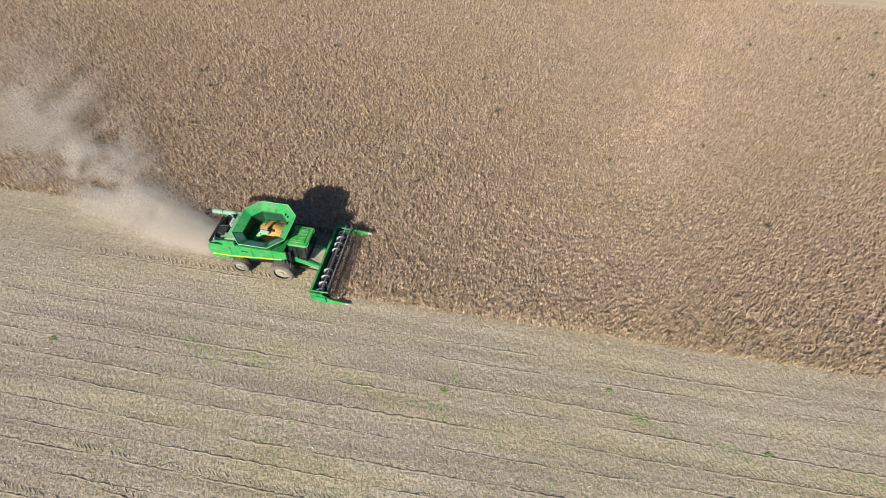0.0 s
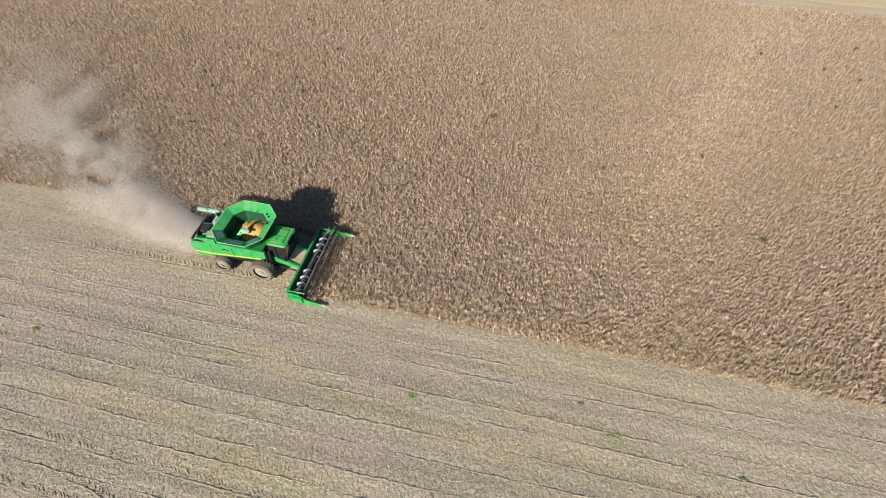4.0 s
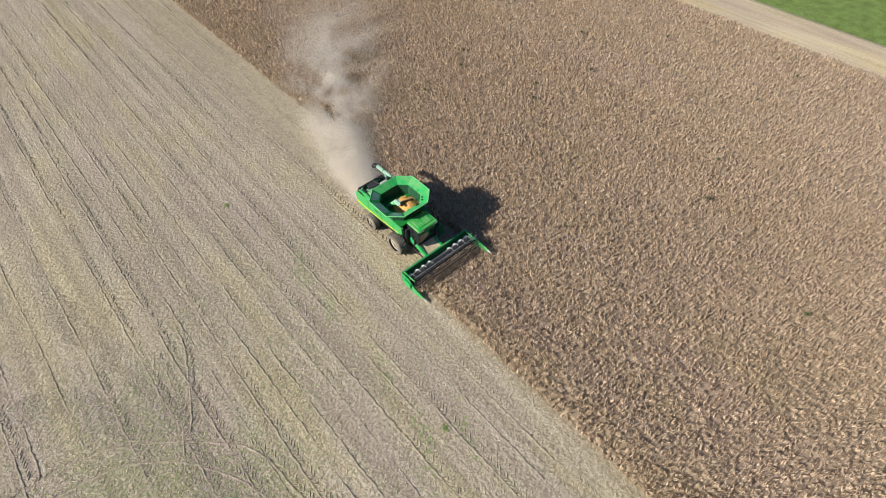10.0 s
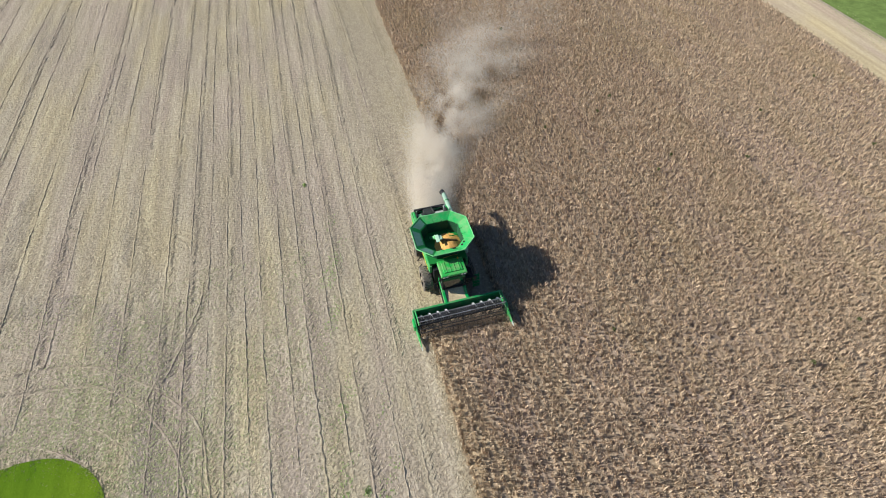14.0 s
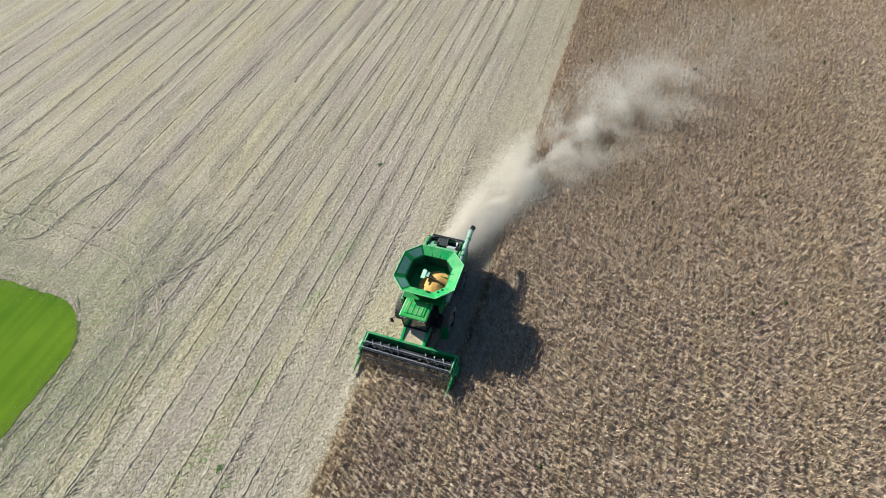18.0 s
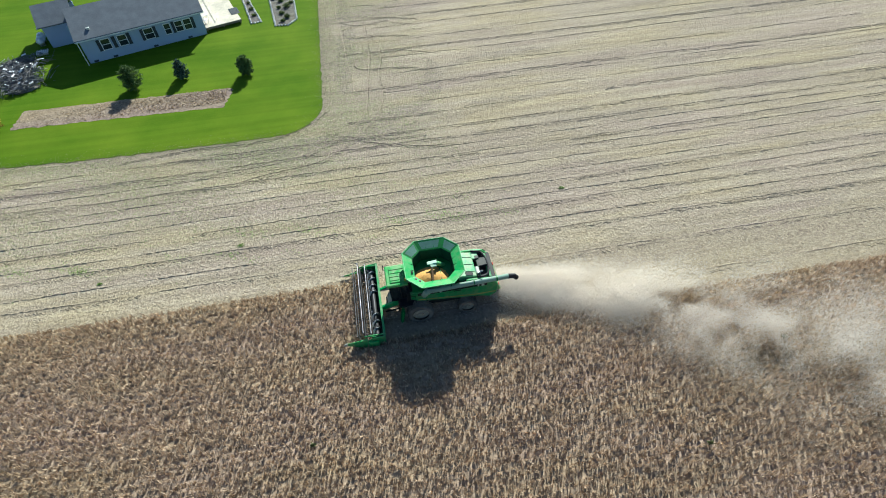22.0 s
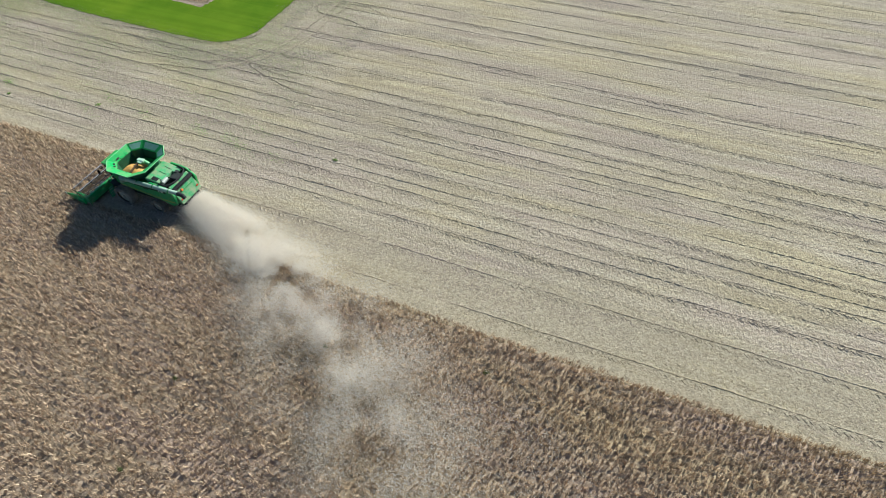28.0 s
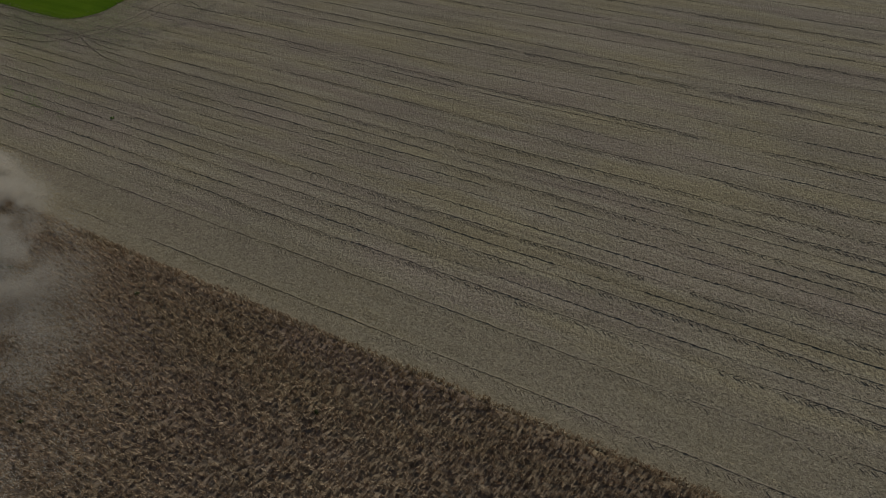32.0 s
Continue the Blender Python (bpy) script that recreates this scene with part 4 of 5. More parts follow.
# feeder house
bm = B()
hull(bm, [(1.9, -0.62, 0.85), (3.75, -0.68, 0.35), (3.75, 0.68, 0.35), (1.9, 0.62, 0.85)],
     [(1.9, -0.62, 1.5), (3.75, -0.68, 0.95), (3.75, 0.68, 0.95), (1.9, 0.62, 1.5)])
bmesh.ops.bevel(bm, geom=list(bm.edges), offset=0.03, segments=1, affect="EDGES")
CHAFF = grain_material("chaff_cover", (0.50, 0.40, 0.26), 0.35, 9.0, 0.95, 0, 0.1, 0.5)
part("feeder_house", bm, CHAFF, harvester, "feeder house covered with tan chaff")
for s in (-1, 1):
    bm = B()
    side_prism(bm, [(1.8, 1.2), (3.8, 0.72), (3.8, 0.98), (2.2, 1.62), (1.8, 1.66)], min(s * 0.66, s * 0.84), max(s * 0.66, s * 0.84), 0.02)
    part("feeder_arm", bm, GREEN, harvester, "green feeder house side arm")
for s in (-1, 1):
    bm = B()
    rod(bm, (1.7, s * 0.85, 0.75), (3.55, s * 0.85, 0.5), 0.05, 8)
    part("lift_cylinder", bm, BLACK, harvester)

# header
HW = 3.05
LIT_BAT = grain_material("lit_reel_bat_metal", (0.33, 0.32, 0.34), 0.5, 5.0, 0.5, 0.4, 0.4, 0.05)
POLISHED = grain_material("polished_steel", (0.72, 0.72, 0.74), 0.25, 6.0, 0.35, 0.35, 0.5, 0.03)
DARK_STEEL = grain_material("dull_steel", (0.055, 0.055, 0.058), 0.4, 6.0, 0.5, 0.5, 0.4, 0.05)
header = new("header")
header.parent = harvester
tagged(header, "green grain header with a dark reel, pushed into the crop")
bm = B()
box(bm, (3.80, 0, 0.95), (0.16, 2 * HW, 0.16), 0.02)
box(bm, (3.84, 0, 0.6), (0.05, 2 * HW, 0.7), 0.01)
part("back_frame", bm, HEADER_GREEN, header, "green back beam and wall")
bm = B()
hull(bm, [(3.82, -HW, 0.2), (5.35, -HW, 0.07), (5.35, HW, 0.07), (3.82, HW, 0.2)],
     [(3.82, -HW, 0.25), (5.35, -HW, 0.1), (5.35, HW, 0.1), (3.82, HW, 0.25)])
part("floor_pan", bm, BLACK, header, "dark trough floor")
bm = B()
rod(bm, (4.25, -HW + 0.05, 0.58), (4.25, HW - 0.05, 0.58), 0.15, 16)
tube = part("feed_auger", bm, DARK_STEEL, header, "dark worn steel feed auger")
turns = 96
for s in (-1, 1):
    bm = B()
    for k in range(turns):
        q = k / turns
        y = s * (HW - 0.08 - q * (HW - 0.75))
        a = q * 2 * math.pi * 4.0 * s
        y2 = s * (HW - 0.08 - (k + 1) / turns * (HW - 0.75))
        a2 = (k + 1) / turns * 2 * math.pi * 4.0 * s
        ps = [(4.25 + r * math.cos(t), yy, 0.58 + r * math.sin(t)) for r, t, yy in ((0.15, a, y), (0.27, a, y), (0.27, a2, y2), (0.15, a2, y2))]
        plate(bm, ps, 0.012)
    part("flighting", bm, POLISHED, tube, "bright spiral steel flighting")
bm = B()
box(bm, (5.42, 0, 0.09), (0.12, 2 * HW, 0.04), 0.008)
for k in range(80):
    y = -HW + 0.05 + k * (2 * HW - 0.1) / 79
    hull(bm, [(5.42, y - 0.03, 0.08), (5.62, y, 0.08), (5.42, y + 0.03, 0.08)], [(5.42, y - 0.03, 0.11), (5.58, y, 0.1), (5.42, y + 0.03, 0.11)])
part("cutter_bar", bm, STEEL, header, "cutter bar with knife guards")
RX, RZ, RR = 5.0, 0.98, 0.52
bm = B()
rod(bm, (RX, -HW + 0.1, RZ), (RX, HW - 0.1, RZ), 0.07, 12)
part("reel", bm, BLACK, header, "black reel across the header")
for k in range(6):
    a = 2 * math.pi * k / 6 + 0.35
    cx, cz = RX + RR * math.cos(a), RZ + RR * math.sin(a)
    bm = B()
    rod(bm, (cx, -HW + 0.1, cz), (cx, HW - 0.1, cz), 0.03, 8)
    for j in range(38):
        y = -HW + 0.2 + j * (2 * HW - 0.4) / 37
        rod(bm, (cx, y, cz), (cx + 0.05, y, cz - 0.24), 0.008, 4)
    # the two upper bats get a lighter metal as painted sunlight
    part("reel_bat", bm, LIT_BAT if k in (1, 2) else DARK_STEEL, header, "reel bat with hanging tines")
for y in (-HW + 0.15, -HW / 2, 0, HW / 2, HW - 0.15):
    bm = B()
    for k in range(6):
        a = 2 * math.pi * k / 6 + 0.35
        rod(bm, (RX, y, RZ), (RX + RR * math.cos(a), y, RZ + RR * math.sin(a)), 0.022, 6)
    part("reel_spider", bm, BLACK, header)
for s in (-1, 1):
    bm = B()
    side_prism(bm, [(3.75, 0.12), (5.3, 0.05), (5.45, 0.28), (4.6, 0.95), (3.75, 1.05)], min(s * HW, s * (HW + 0.07)), max(s * HW, s * (HW + 0.07)), 0.015)
    part("end_shield", bm, HEADER_GREEN, header, "green end shield")
    bm = B()
    up = 0.42 if s > 0 else 0.0
    hull(bm, [(4.9, s * (HW - 0.06), 0.05), (4.9, s * (HW + 0.13), 0.05), (6.35, s * (HW + 0.02), 0.16 + up)],
         [(4.9, s * (HW - 0.03), 0.5 + up), (4.9, s * (HW + 0.09), 0.5 + up), (6.3, s * (HW + 0.02), 0.26 + 1.2 * up)])
    divider = part("crop_divider", bm, GREEN, header, "pointed green crop divider")
    bm = B()
    hull(bm, [(6.2, s * (HW - 0.02), 0.12 + up), (6.2, s * (HW + 0.06), 0.12 + up), (6.5, s * (HW + 0.02), 0.16 + up)],
         [(6.2, s * (HW - 0.02), 0.30 + 1.2 * up), (6.2, s * (HW + 0.06), 0.30 + 1.2 * up), (6.45, s * (HW + 0.02), 0.22 + 1.2 * up)])
    part("divider_tip", bm, PALE_METAL, divider, "bright worn tip")
    bm = B()
    rod(bm, (3.85, s * (HW - 0.12), 1.02), (5.05, s * (HW - 0.12), 1.04), 0.05, 8)
    rod(bm, (3.95, s * (HW - 0.12), 0.55), (4.7, s * (HW - 0.12), 0.98), 0.035, 8)
    part("reel_arm", bm, GREEN, header, "green reel arm")
    bm = B()
    box(bm, (4.55, s * (HW + 0.14), 0.5), (0.7, 0.16, 0.5), 0.05)
    part("drive_cover", bm, GREEN, header, "green drive cover")

# cut plants on their way over the cutter bar and through the reel
ck = 2600
cb = np.column_stack([rng.triangular(4.5, 5.5, 5.75, ck), rng.uniform(-HW + 0.1, HW - 0.1, ck), rng.uniform(0.12, 0.45, ck)])
cut = blades(cb, rng.uniform(0.10, 0.38, ck), rng.uniform(0.025, 0.06, ck), 0.16, CROP, "cut_plants")
tagged(cut, "cut brown soybean plants lying in the header", "crop", kind="stuff")


# ---- dust behind the harvester ----
AXIS = np.array([(-4.4, -0.1, 0.8), (-9.4, 1.3, 0.65), (-14.6, 3.6, 0.85), (-20.8, 7.6, 1.2), (-29.2, 12.6, 1.5), (-40.0, 22.5, 2.2)])
SPREAD = np.array([0.6, 1.15, 1.8, 2.8, 4.4, 6.6])


def dust_specks(k):
    q = rng.beta(0.72, 1.75, k) * 5
    lumps = np.array([noise.noise((a * 2.3, b * 2.0, 5.0)) for a, b in zip(q[::50], rng.uniform(0, 3, len(q[::50])))])
    q = q + 0.16 * np.repeat(lumps, 50)[:k]
    q = np.clip(q, 0, 4.99)
    i = q.astype(int)
    f = (q - i)[:, None]
    c = AXIS[i] * (1 - f) + AXIS[i + 1] * f
    sp = SPREAD[i] * (1 - f[:, 0]) + SPREAD[i + 1] * f[:, 0]
    p = c + rng.normal(0, 1, (k, 3)) * sp[:, None] * np.array([0.75, 0.75, 0.24])
    lee = rng.uniform(0, 1, k) < 0.22
    p[lee] += np.array([0.25, 0.75, -0.15]) * np.minimum(sp[lee], 2.4)[:, None]
    dens = np.array([0.6 * noise.noise(v * 0.4) + 0.28 * noise.noise(v * 1.1) for v in p])
    dens *= np.clip((-p[:, 0] - 4) / 12, 0.12, 1.0)
    return p[(dens > rng.uniform(-0.30, 0.62, k)) & (p[:, 2] > 0.05)]


dp = dust_specks(2400000)
kd = len(dp)
ax1, ax2 = rng.normal(0, 1, (kd, 3)), rng.normal(0, 1, (kd, 3))
ax1 /= np.linalg.norm(ax1, axis=1)[:, None]
ax2 -= ax1 * (ax1 * ax2).sum(1)[:, None]
ax2 /= np.linalg.norm(ax2, axis=1)[:, None]
sz = (rng.uniform(0.016, 0.026, kd) * np.clip(0.75 + (-dp[:, 0] - 4) / 34, 0.75, 1.5))[:, None]
dv = np.stack([dp + ax1 * sz, dp - ax1 * sz * 0.5 + ax2 * sz, dp - ax1 * sz * 0.5 - ax2 * sz], 1).reshape(-1, 3)
dust = mesh_np("dust_cloud", dv, np.arange(3 * kd).reshape(-1, 3), DUST)
tagged(dust, "pale drifting cloud of chaff and dust behind the harvester", "dust", kind="stuff")


# ---- homestead ----
def leaves(name, centre, radii, k, size, mat, parent, lumps=9, label="", cone=0.0, floor=0.0):
    """A crown of small leaf pieces in uneven lumps, with gaps between them."""
    cs = rng.normal(0, 1, (lumps, 3))
    cs /= np.linalg.norm(cs, axis=1)[:, None]
    cs *= rng.uniform(0.35, 0.8, (lumps, 1))
    own = rng.integers(0, lumps, k)
    p = cs[own] * rng.uniform(0.55, 1.0, (k, 1)) + rng.normal(0, 0.17 if lumps > 30 else 0.27, (k, 3))
    if cone:
        h = np.clip((p[:, 2] + 1) / 2, 0, 1)
        p[:, :2] *= (1.15 - cone * h)[:, None]
    p = p * np.array(radii) + np.array(centre)
    p[:, 2] = np.maximum(p[:, 2], floor)
    return scatter(name, p, size, mat, parent, label)


def scatter(name, p, size, mat, parent, label=""):
    """Small leaf pieces, turned at random, one at each place."""
    k = len(p)
    a, b = rng.normal(0, 1, (k, 3)), rng.normal(0, 1, (k, 3))
    a /= np.linalg.norm(a, axis=1)[:, None]
    b -= a * (a * b).sum(1)[:, None]
    b /= np.linalg.norm(b, axis=1)[:, None]
    s = rng.uniform(0.6, 1.3, (k, 1)) * size
    v = np.stack([p - a * s, p + b * s * 0.45, p + a * s, p - b * s * 0.45], 1).reshape(-1, 3)
    ob = mesh_np(name, v, np.arange(4 * k).reshape(-1, 4), mat)
    ob.parent = parent
    if label:
        ob["label"] = label
    return ob


BARK = grain_material("bark", (0.11, 0.08, 0.055), 0.4, 9, 0.95, 0, 0.1, 0.5)
PINE = foliage_material("needles", [(0.045, 0.08, 0.025), (0.09, 0.145, 0.045), (0.15, 0.21, 0.075)], 0.2)
BLUE_SPRUCE = foliage_material("blue_needles", [(0.035, 0.065, 0.045), (0.08, 0.125, 0.095), (0.14, 0.19, 0.15)], 0.2)
AUTUMN = foliage_material("autumn_leaf", [(0.09, 0.125, 0.035), (0.17, 0.19, 0.055), (0.30, 0.22, 0.055), (0.12, 0.16, 0.05)], 0.3)
GOLD = foliage_material("golden_leaf", [(0.18, 0.15, 0.03), (0.36, 0.25, 0.04), (0.26, 0.22, 0.05)], 0.35)
SHRUB = foliage_material("shrub_leaf", [(0.05, 0.085, 0.025), (0.11, 0.15, 0.045), (0.18, 0.2, 0.075)], 0.25)
DRY = foliage_material("dry_plant", [(0.16, 0.10, 0.06), (0.34, 0.24, 0.15), (0.5, 0.4, 0.27)], 0.2)


def tree(name, label, x, y, h, r, mat, category="tree", cone=0.7, k=3600, size=0.12, low=0.04):
    t = thing(name, label, category, (x, y, 0.02))
    bm = B()
    rod(bm, (0, 0, -0.05), (0.02, 0.01, h * 0.55), 0.045 * h ** 0.5, 8, 0.03)
    rod(bm, (0.02, 0.01, h * 0.5), (0, 0, h * 0.92), 0.03, 6, 0.012)
    for i in range(9):
        a, z = i * 2.4, h * (0.18 + 0.07 * i)
        q = r * (0.8 - 0.06 * i)
        rod(bm, (0, 0, z), (q * math.cos(a), q * math.sin(a), z + 0.25 * q), 0.022, 5, 0.008)
    part("trunk", bm, BARK, t, "brown trunk with limbs")
    kk = int(k * 1.15)
    nb = 64
    bh = (np.arange(nb) + 0.5) / nb
    ba = np.arange(nb) * 2.4 + rng.normal(0, 0.3, nb)
    br = r * 1.45 * (bh + 0.1) ** (0.22 + 0.25 * (1 - cone)) * (1 - bh) ** (0.35 + 0.4 * cone) * rng.uniform(0.72, 1.15, nb)
    own = rng.choice(nb, kk, p=(br + 0.1 * r) / (br + 0.1 * r).sum())
    f = rng.uniform(0, 1, kk) ** 0.6
    q = np.column_stack([br[own] * f * np.cos(ba[own]), br[own] * f * np.sin(ba[own]), 0.12 + bh[own] * h * 0.93 + 0.18 * br[own] * f])
    q += rng.normal(0, 1, (kk, 3)) * (0.03 * h ** 0.5 + 0.035 * r)
    q[:, 2] = np.maximum(q[:, 2], 0.06)
    scatter("crown", q, size * 0.85, mat, t)
    return t


tree("pine_tree", "small bushy green pine standing on the lawn", 25.4 + LX, -33.9, 2.7, 1.25, PINE, cone=0.55)
tree("spruce_tree", "small bluish spruce standing on the lawn", 20.5 + LX, -35.0, 2.1, 0.85, BLUE_SPRUCE, cone=0.85, k=3000)
tree("pine_tree", "small dark round pine beside the garden bed", 13.6 + LX, -34.1, 2.1, 0.95, PINE, cone=0.45, k=3200)
tree("autumn_tree", "leafy tree turning brown at the field's edge", 50.2 + LX, -29.6, 4.4, 1.7, AUTUMN, cone=0.55, k=6000, size=0.15)
tree("autumn_tree", "leafy tree turning orange at the field's edge", 45.8 + LX, -27.4, 4.6, 1.8, AUTUMN, cone=0.5, k=6500, size=0.15)
tree("conifer", "dark conifer near the road", 53.6 + LX, -39.5, 2.4, 0.9, PINE, cone=0.8)
tree("conifer", "dark conifer behind the house lawn", 24.0 + LX, -66.0, 2.6, 1.1, PINE, cone=0.8)
tree("golden_shrub", "upright yellow autumn shrub at the end of the bed", 37.8 + LX, -29.2, 2.2, 1.0, GOLD, "shrub", 0.2, 2200, 0.12)
tree("shrub", "low grey-green shrub beside the yellow one", 40.3 + LX, -28.5, 1.2, 1.1, SHRUB, "shrub", 0.2, 2200, 0.11)


def long_bed():
    """Tilled garden strip with dried plants."""
    pts = [(36.4 + LX, -28.9), (15.5 + LX, -28.1), (14.9 + LX, -31.6), (36.2 + LX, -32.2)]
    out = []
    for (x0, y0), (x1, y1) in zip(pts, pts[1:] + pts[:1]):
        for i in range(40):
            x, y = x0 + (x1 - x0) * i / 40, y0 + (y1 - y0) * i / 40
            out.append((x + 0.22 * noise.noise((x * 2.9, y * 2.9, 1)), y + 0.22 * noise.noise((x * 2.9, y * 2.9, 6))))
    ob = sheet("garden_bed", out, 0.04, BED)
    tagged(ob, "bare tilled garden bed in the lawn", "garden bed", kind="structure")


long_bed()
kq = 1500
pb = np.column_stack([rng.triangular(15.4, 15.6, 36, kq) + LX, rng.uniform(-31.6, -28.9, kq), np.full(kq, 0.06)])
dry = blades(pb, rng.uniform(0.04, 0.12, kq), rng.uniform(0.06, 0.16, kq), 0.16, DRY, "dried_plants")
tagged(dry, "dried brown plants left in the garden bed", "plants", kind="stuff")

STONE = grain_material("border_stone", (0.66, 0.65, 0.61), 0.3, 5, 0.9, 0, 0.2, 0.3)


def stone_mesh(mat):
    bm = B()
    bmesh.ops.create_icosphere(bm, subdivisions=1, radius=0.5)
    for v in bm.verts:
        v.co *= 1 + 0.25 * noise.noise(v.co * 3)
    me = bpy.data.meshes.new("stone")
    bm.to_mesh(me)
    bm.free()
    me.materials.append(mat)
    return me


STONE_ME = stone_mesh(STONE)
RUBBLE_ME = stone_mesh(grain_material("grey_rubble", (0.20, 0.205, 0.21), 0.5, 5, 0.9, 0, 0.2, 0.3))


def stone_bed(label, pts, shrubs):
    t = thing("stone_bed", label, "flower bed", (pts[0][0], pts[0][1], 0.03))
    ox, oy = pts[0]
    bm = B()
    f = bm.faces.new([bm.verts.new((x - ox, y - oy, 0.05)) for x, y in pts])
    if f.normal.z < 0:
        f.normal_flip()
    part("soil", bm, MULCH, t, "dark mulch")
    for (x0, y0), (x1, y1) in zip(pts, pts[1:] + pts[:1]):
        d = math.hypot(x1 - x0, y1 - y0)
        k = max(1, int(d / 0.33))
        for i in range(k):
            s = new("stone", STONE_ME)
            s.parent = t
            s.location = (x0 + (x1 - x0) * i / k - ox, y0 + (y1 - y0) * i / k - oy, 0.07)
            s.rotation_euler = (0, 0, rng.uniform(0, 6))
            s.scale = (rng.uniform(0.26, 0.38), rng.uniform(0.22, 0.3), 0.24)
    for x, y, r in shrubs:
        leaves("bed_shrub", (x - ox, y - oy, r * 0.5), (r, r, r * 0.6), 340, 0.09, SHRUB, t, 9, "low dark shrub")


stone_bed("long flower bed edged with pale stones", [(12.5 + LX, -57.0), (9.1 + LX, -57.0), (8.3 + LX, -46.2), (9.3 + LX, -44.8), (10.9 + LX, -45.0)],
          [(10.9 + LX, -54.6, 0.6), (10.4 + LX, -52.0, 0.4), (9.6 + LX, -50.0, 0.6), (11.2 + LX, -56.0, 0.45), (9.5 + LX, -47.0, 0.4), (10.2 + LX, -48.2, 0.35), (9.9 + LX, -53.4, 0.3), (11.3 + LX, -53.0, 0.35), (9.1 + LX, -51.2, 0.3), (10.6 + LX, -50.0, 0.32), (10.0 + LX, -46.0, 0.3)])
stone_bed("narrow flower bed edged with stones beside the deck", [(15.6 + LX, -54.2), (14.9 + LX, -54.2), (12.7 + LX, -46.6), (13.9 + LX, -46.4)],
          [(14.6 + LX, -52.5, 0.3), (14.2 + LX, -50.5, 0.32), (13.7 + LX, -48.6, 0.3)])

SIDING = grain_material("pale_blue_siding", (0.38, 0.46, 0.60), 0.06, 2.0, 0.6, 0, 0.3, 0.03)
SHINGLE = grain_material("grey_shingles", (0.135, 0.15, 0.17), 0.2, 7.0, 0.9, 0, 0.2, 0.2)
PALE_SHINGLE = grain_material("pale_shingles", (0.30, 0.30, 0.31), 0.2, 7.0, 0.9, 0, 0.2, 0.4)
TRIM = grain_material("white_trim", (0.8, 0.8, 0.8), 0.05, 3, 0.5)
SHUTTER = grain_material("slate_shutter", (0.04, 0.05, 0.06), 0.2, 4, 0.6)
PANE = material("window_pane", (0.025, 0.03, 0.035), 0.08, 0, 0.6)
PLANK = grain_material("pale_deck_wood", (0.60, 0.54, 0.43), 0.3, 2.5, 0.8, 0, 0.2, 0.1)
house = thing("house", "one-storey pale blue ranch house with a grey shingle roof", "house", (19.1 + LX, -45.1, 0.0), 18.4)


def lapped_wall(a, b, z0, z1, name, nrm):
    """A wall of lapped boards from a to b."""
    a, b = Vector((*a, 0)), Vector((*b, 0))
    bm = B()
    out = Vector((*nrm, 0))
    hull(bm, [a + Vector((0, 0, z0)), b + Vector((0, 0, z0)), b - out * 0.15 + Vector((0, 0, z0)), a - out * 0.15 + Vector((0, 0, z0))],
         [a + Vector((0, 0, z1)), b + Vector((0, 0, z1)), b - out * 0.15 + Vector((0, 0, z1)), a - out * 0.15 + Vector((0, 0, z1))])
    w = part(name, bm, SIDING, house, "pale blue lapped siding wall")
    k = int((z1 - z0 - 0.3) / 0.2)
    for i in range(k):
        z = z0 + 0.3 + i * 0.2
        bm = B()
        p = [a + out * 0.03 + Vector((0, 0, z)), b + out * 0.03 + Vector((0, 0, z)), b + Vector((0, 0, z + 0.2)), a + Vector((0, 0, z + 0.2))]
        q = [v - out * 0.02 for v in p]
        hull(bm, q, p)
        part("board", bm, SIDING, w)


def gable_roof(x0, x1, y0, y1, eave, ridge, mat, along="x", over=0.4):
    bm = B()
    t = 0.12
    if along == "x":
        ym = (y0 + y1) / 2
        for ye in (y0, y1):
            s = 1 if ye > ym else -1
            drop = (ridge - eave) / abs(ye - ym) * over
            ps = [(x0 - over, ye + s * over, eave - drop), (x1 + over, ye + s * over, eave - drop), (x1 + over, ym, ridge), (x0 - over, ym, ridge)]
            hull(bm, ps, [(x, y, z + t) for x, y, z in ps])
    else:
        xm = (x0 + x1) / 2
        for xe in (x0, x1):
            s = 1 if xe > xm else -1
            drop = (ridge - eave) / abs(xe - xm) * over
            ps = [(xe + s * over, y0, eave - drop), (xe + s * over, y1 - over, eave - drop), (xm, y1 - over, ridge), (xm, y0, ridge)]
            hull(bm, ps, [(x, y, z + t) for x, y, z in ps])
    return part("roof", bm, mat, house, "shingle roof")


lapped_wall((0, 0), (13.3, 0), 0, 2.95, "wall_front", (0, 1))
lapped_wall((0, -8.6), (0, 0), 0, 2.95, "wall_side", (-1, 0))
lapped_wall((13.3, 0), (13.3, -8.8), 0, 2.95, "wall_side", (1, 0))
lapped_wall((13.33, -6.7), (17.0, -6.7), 0, 2.75, "wall_front", (0, 1))
lapped_wall((17.0, -6.7), (17.0, -12.4), 0, 2.75, "wall_side", (1, 0))
bm = B()
box(bm, (6.6, -8.72, 1.45), (13.0, 0.15, 2.9))
box(bm, (15.1, -12.35, 1.35), (3.6, 0.15, 2.7))
box(bm, (6.3, -12.2, 1.45), (6.4, 6.2, 2.9))
part("wall_back", bm, SIDING, house, "pale blue rear wall")
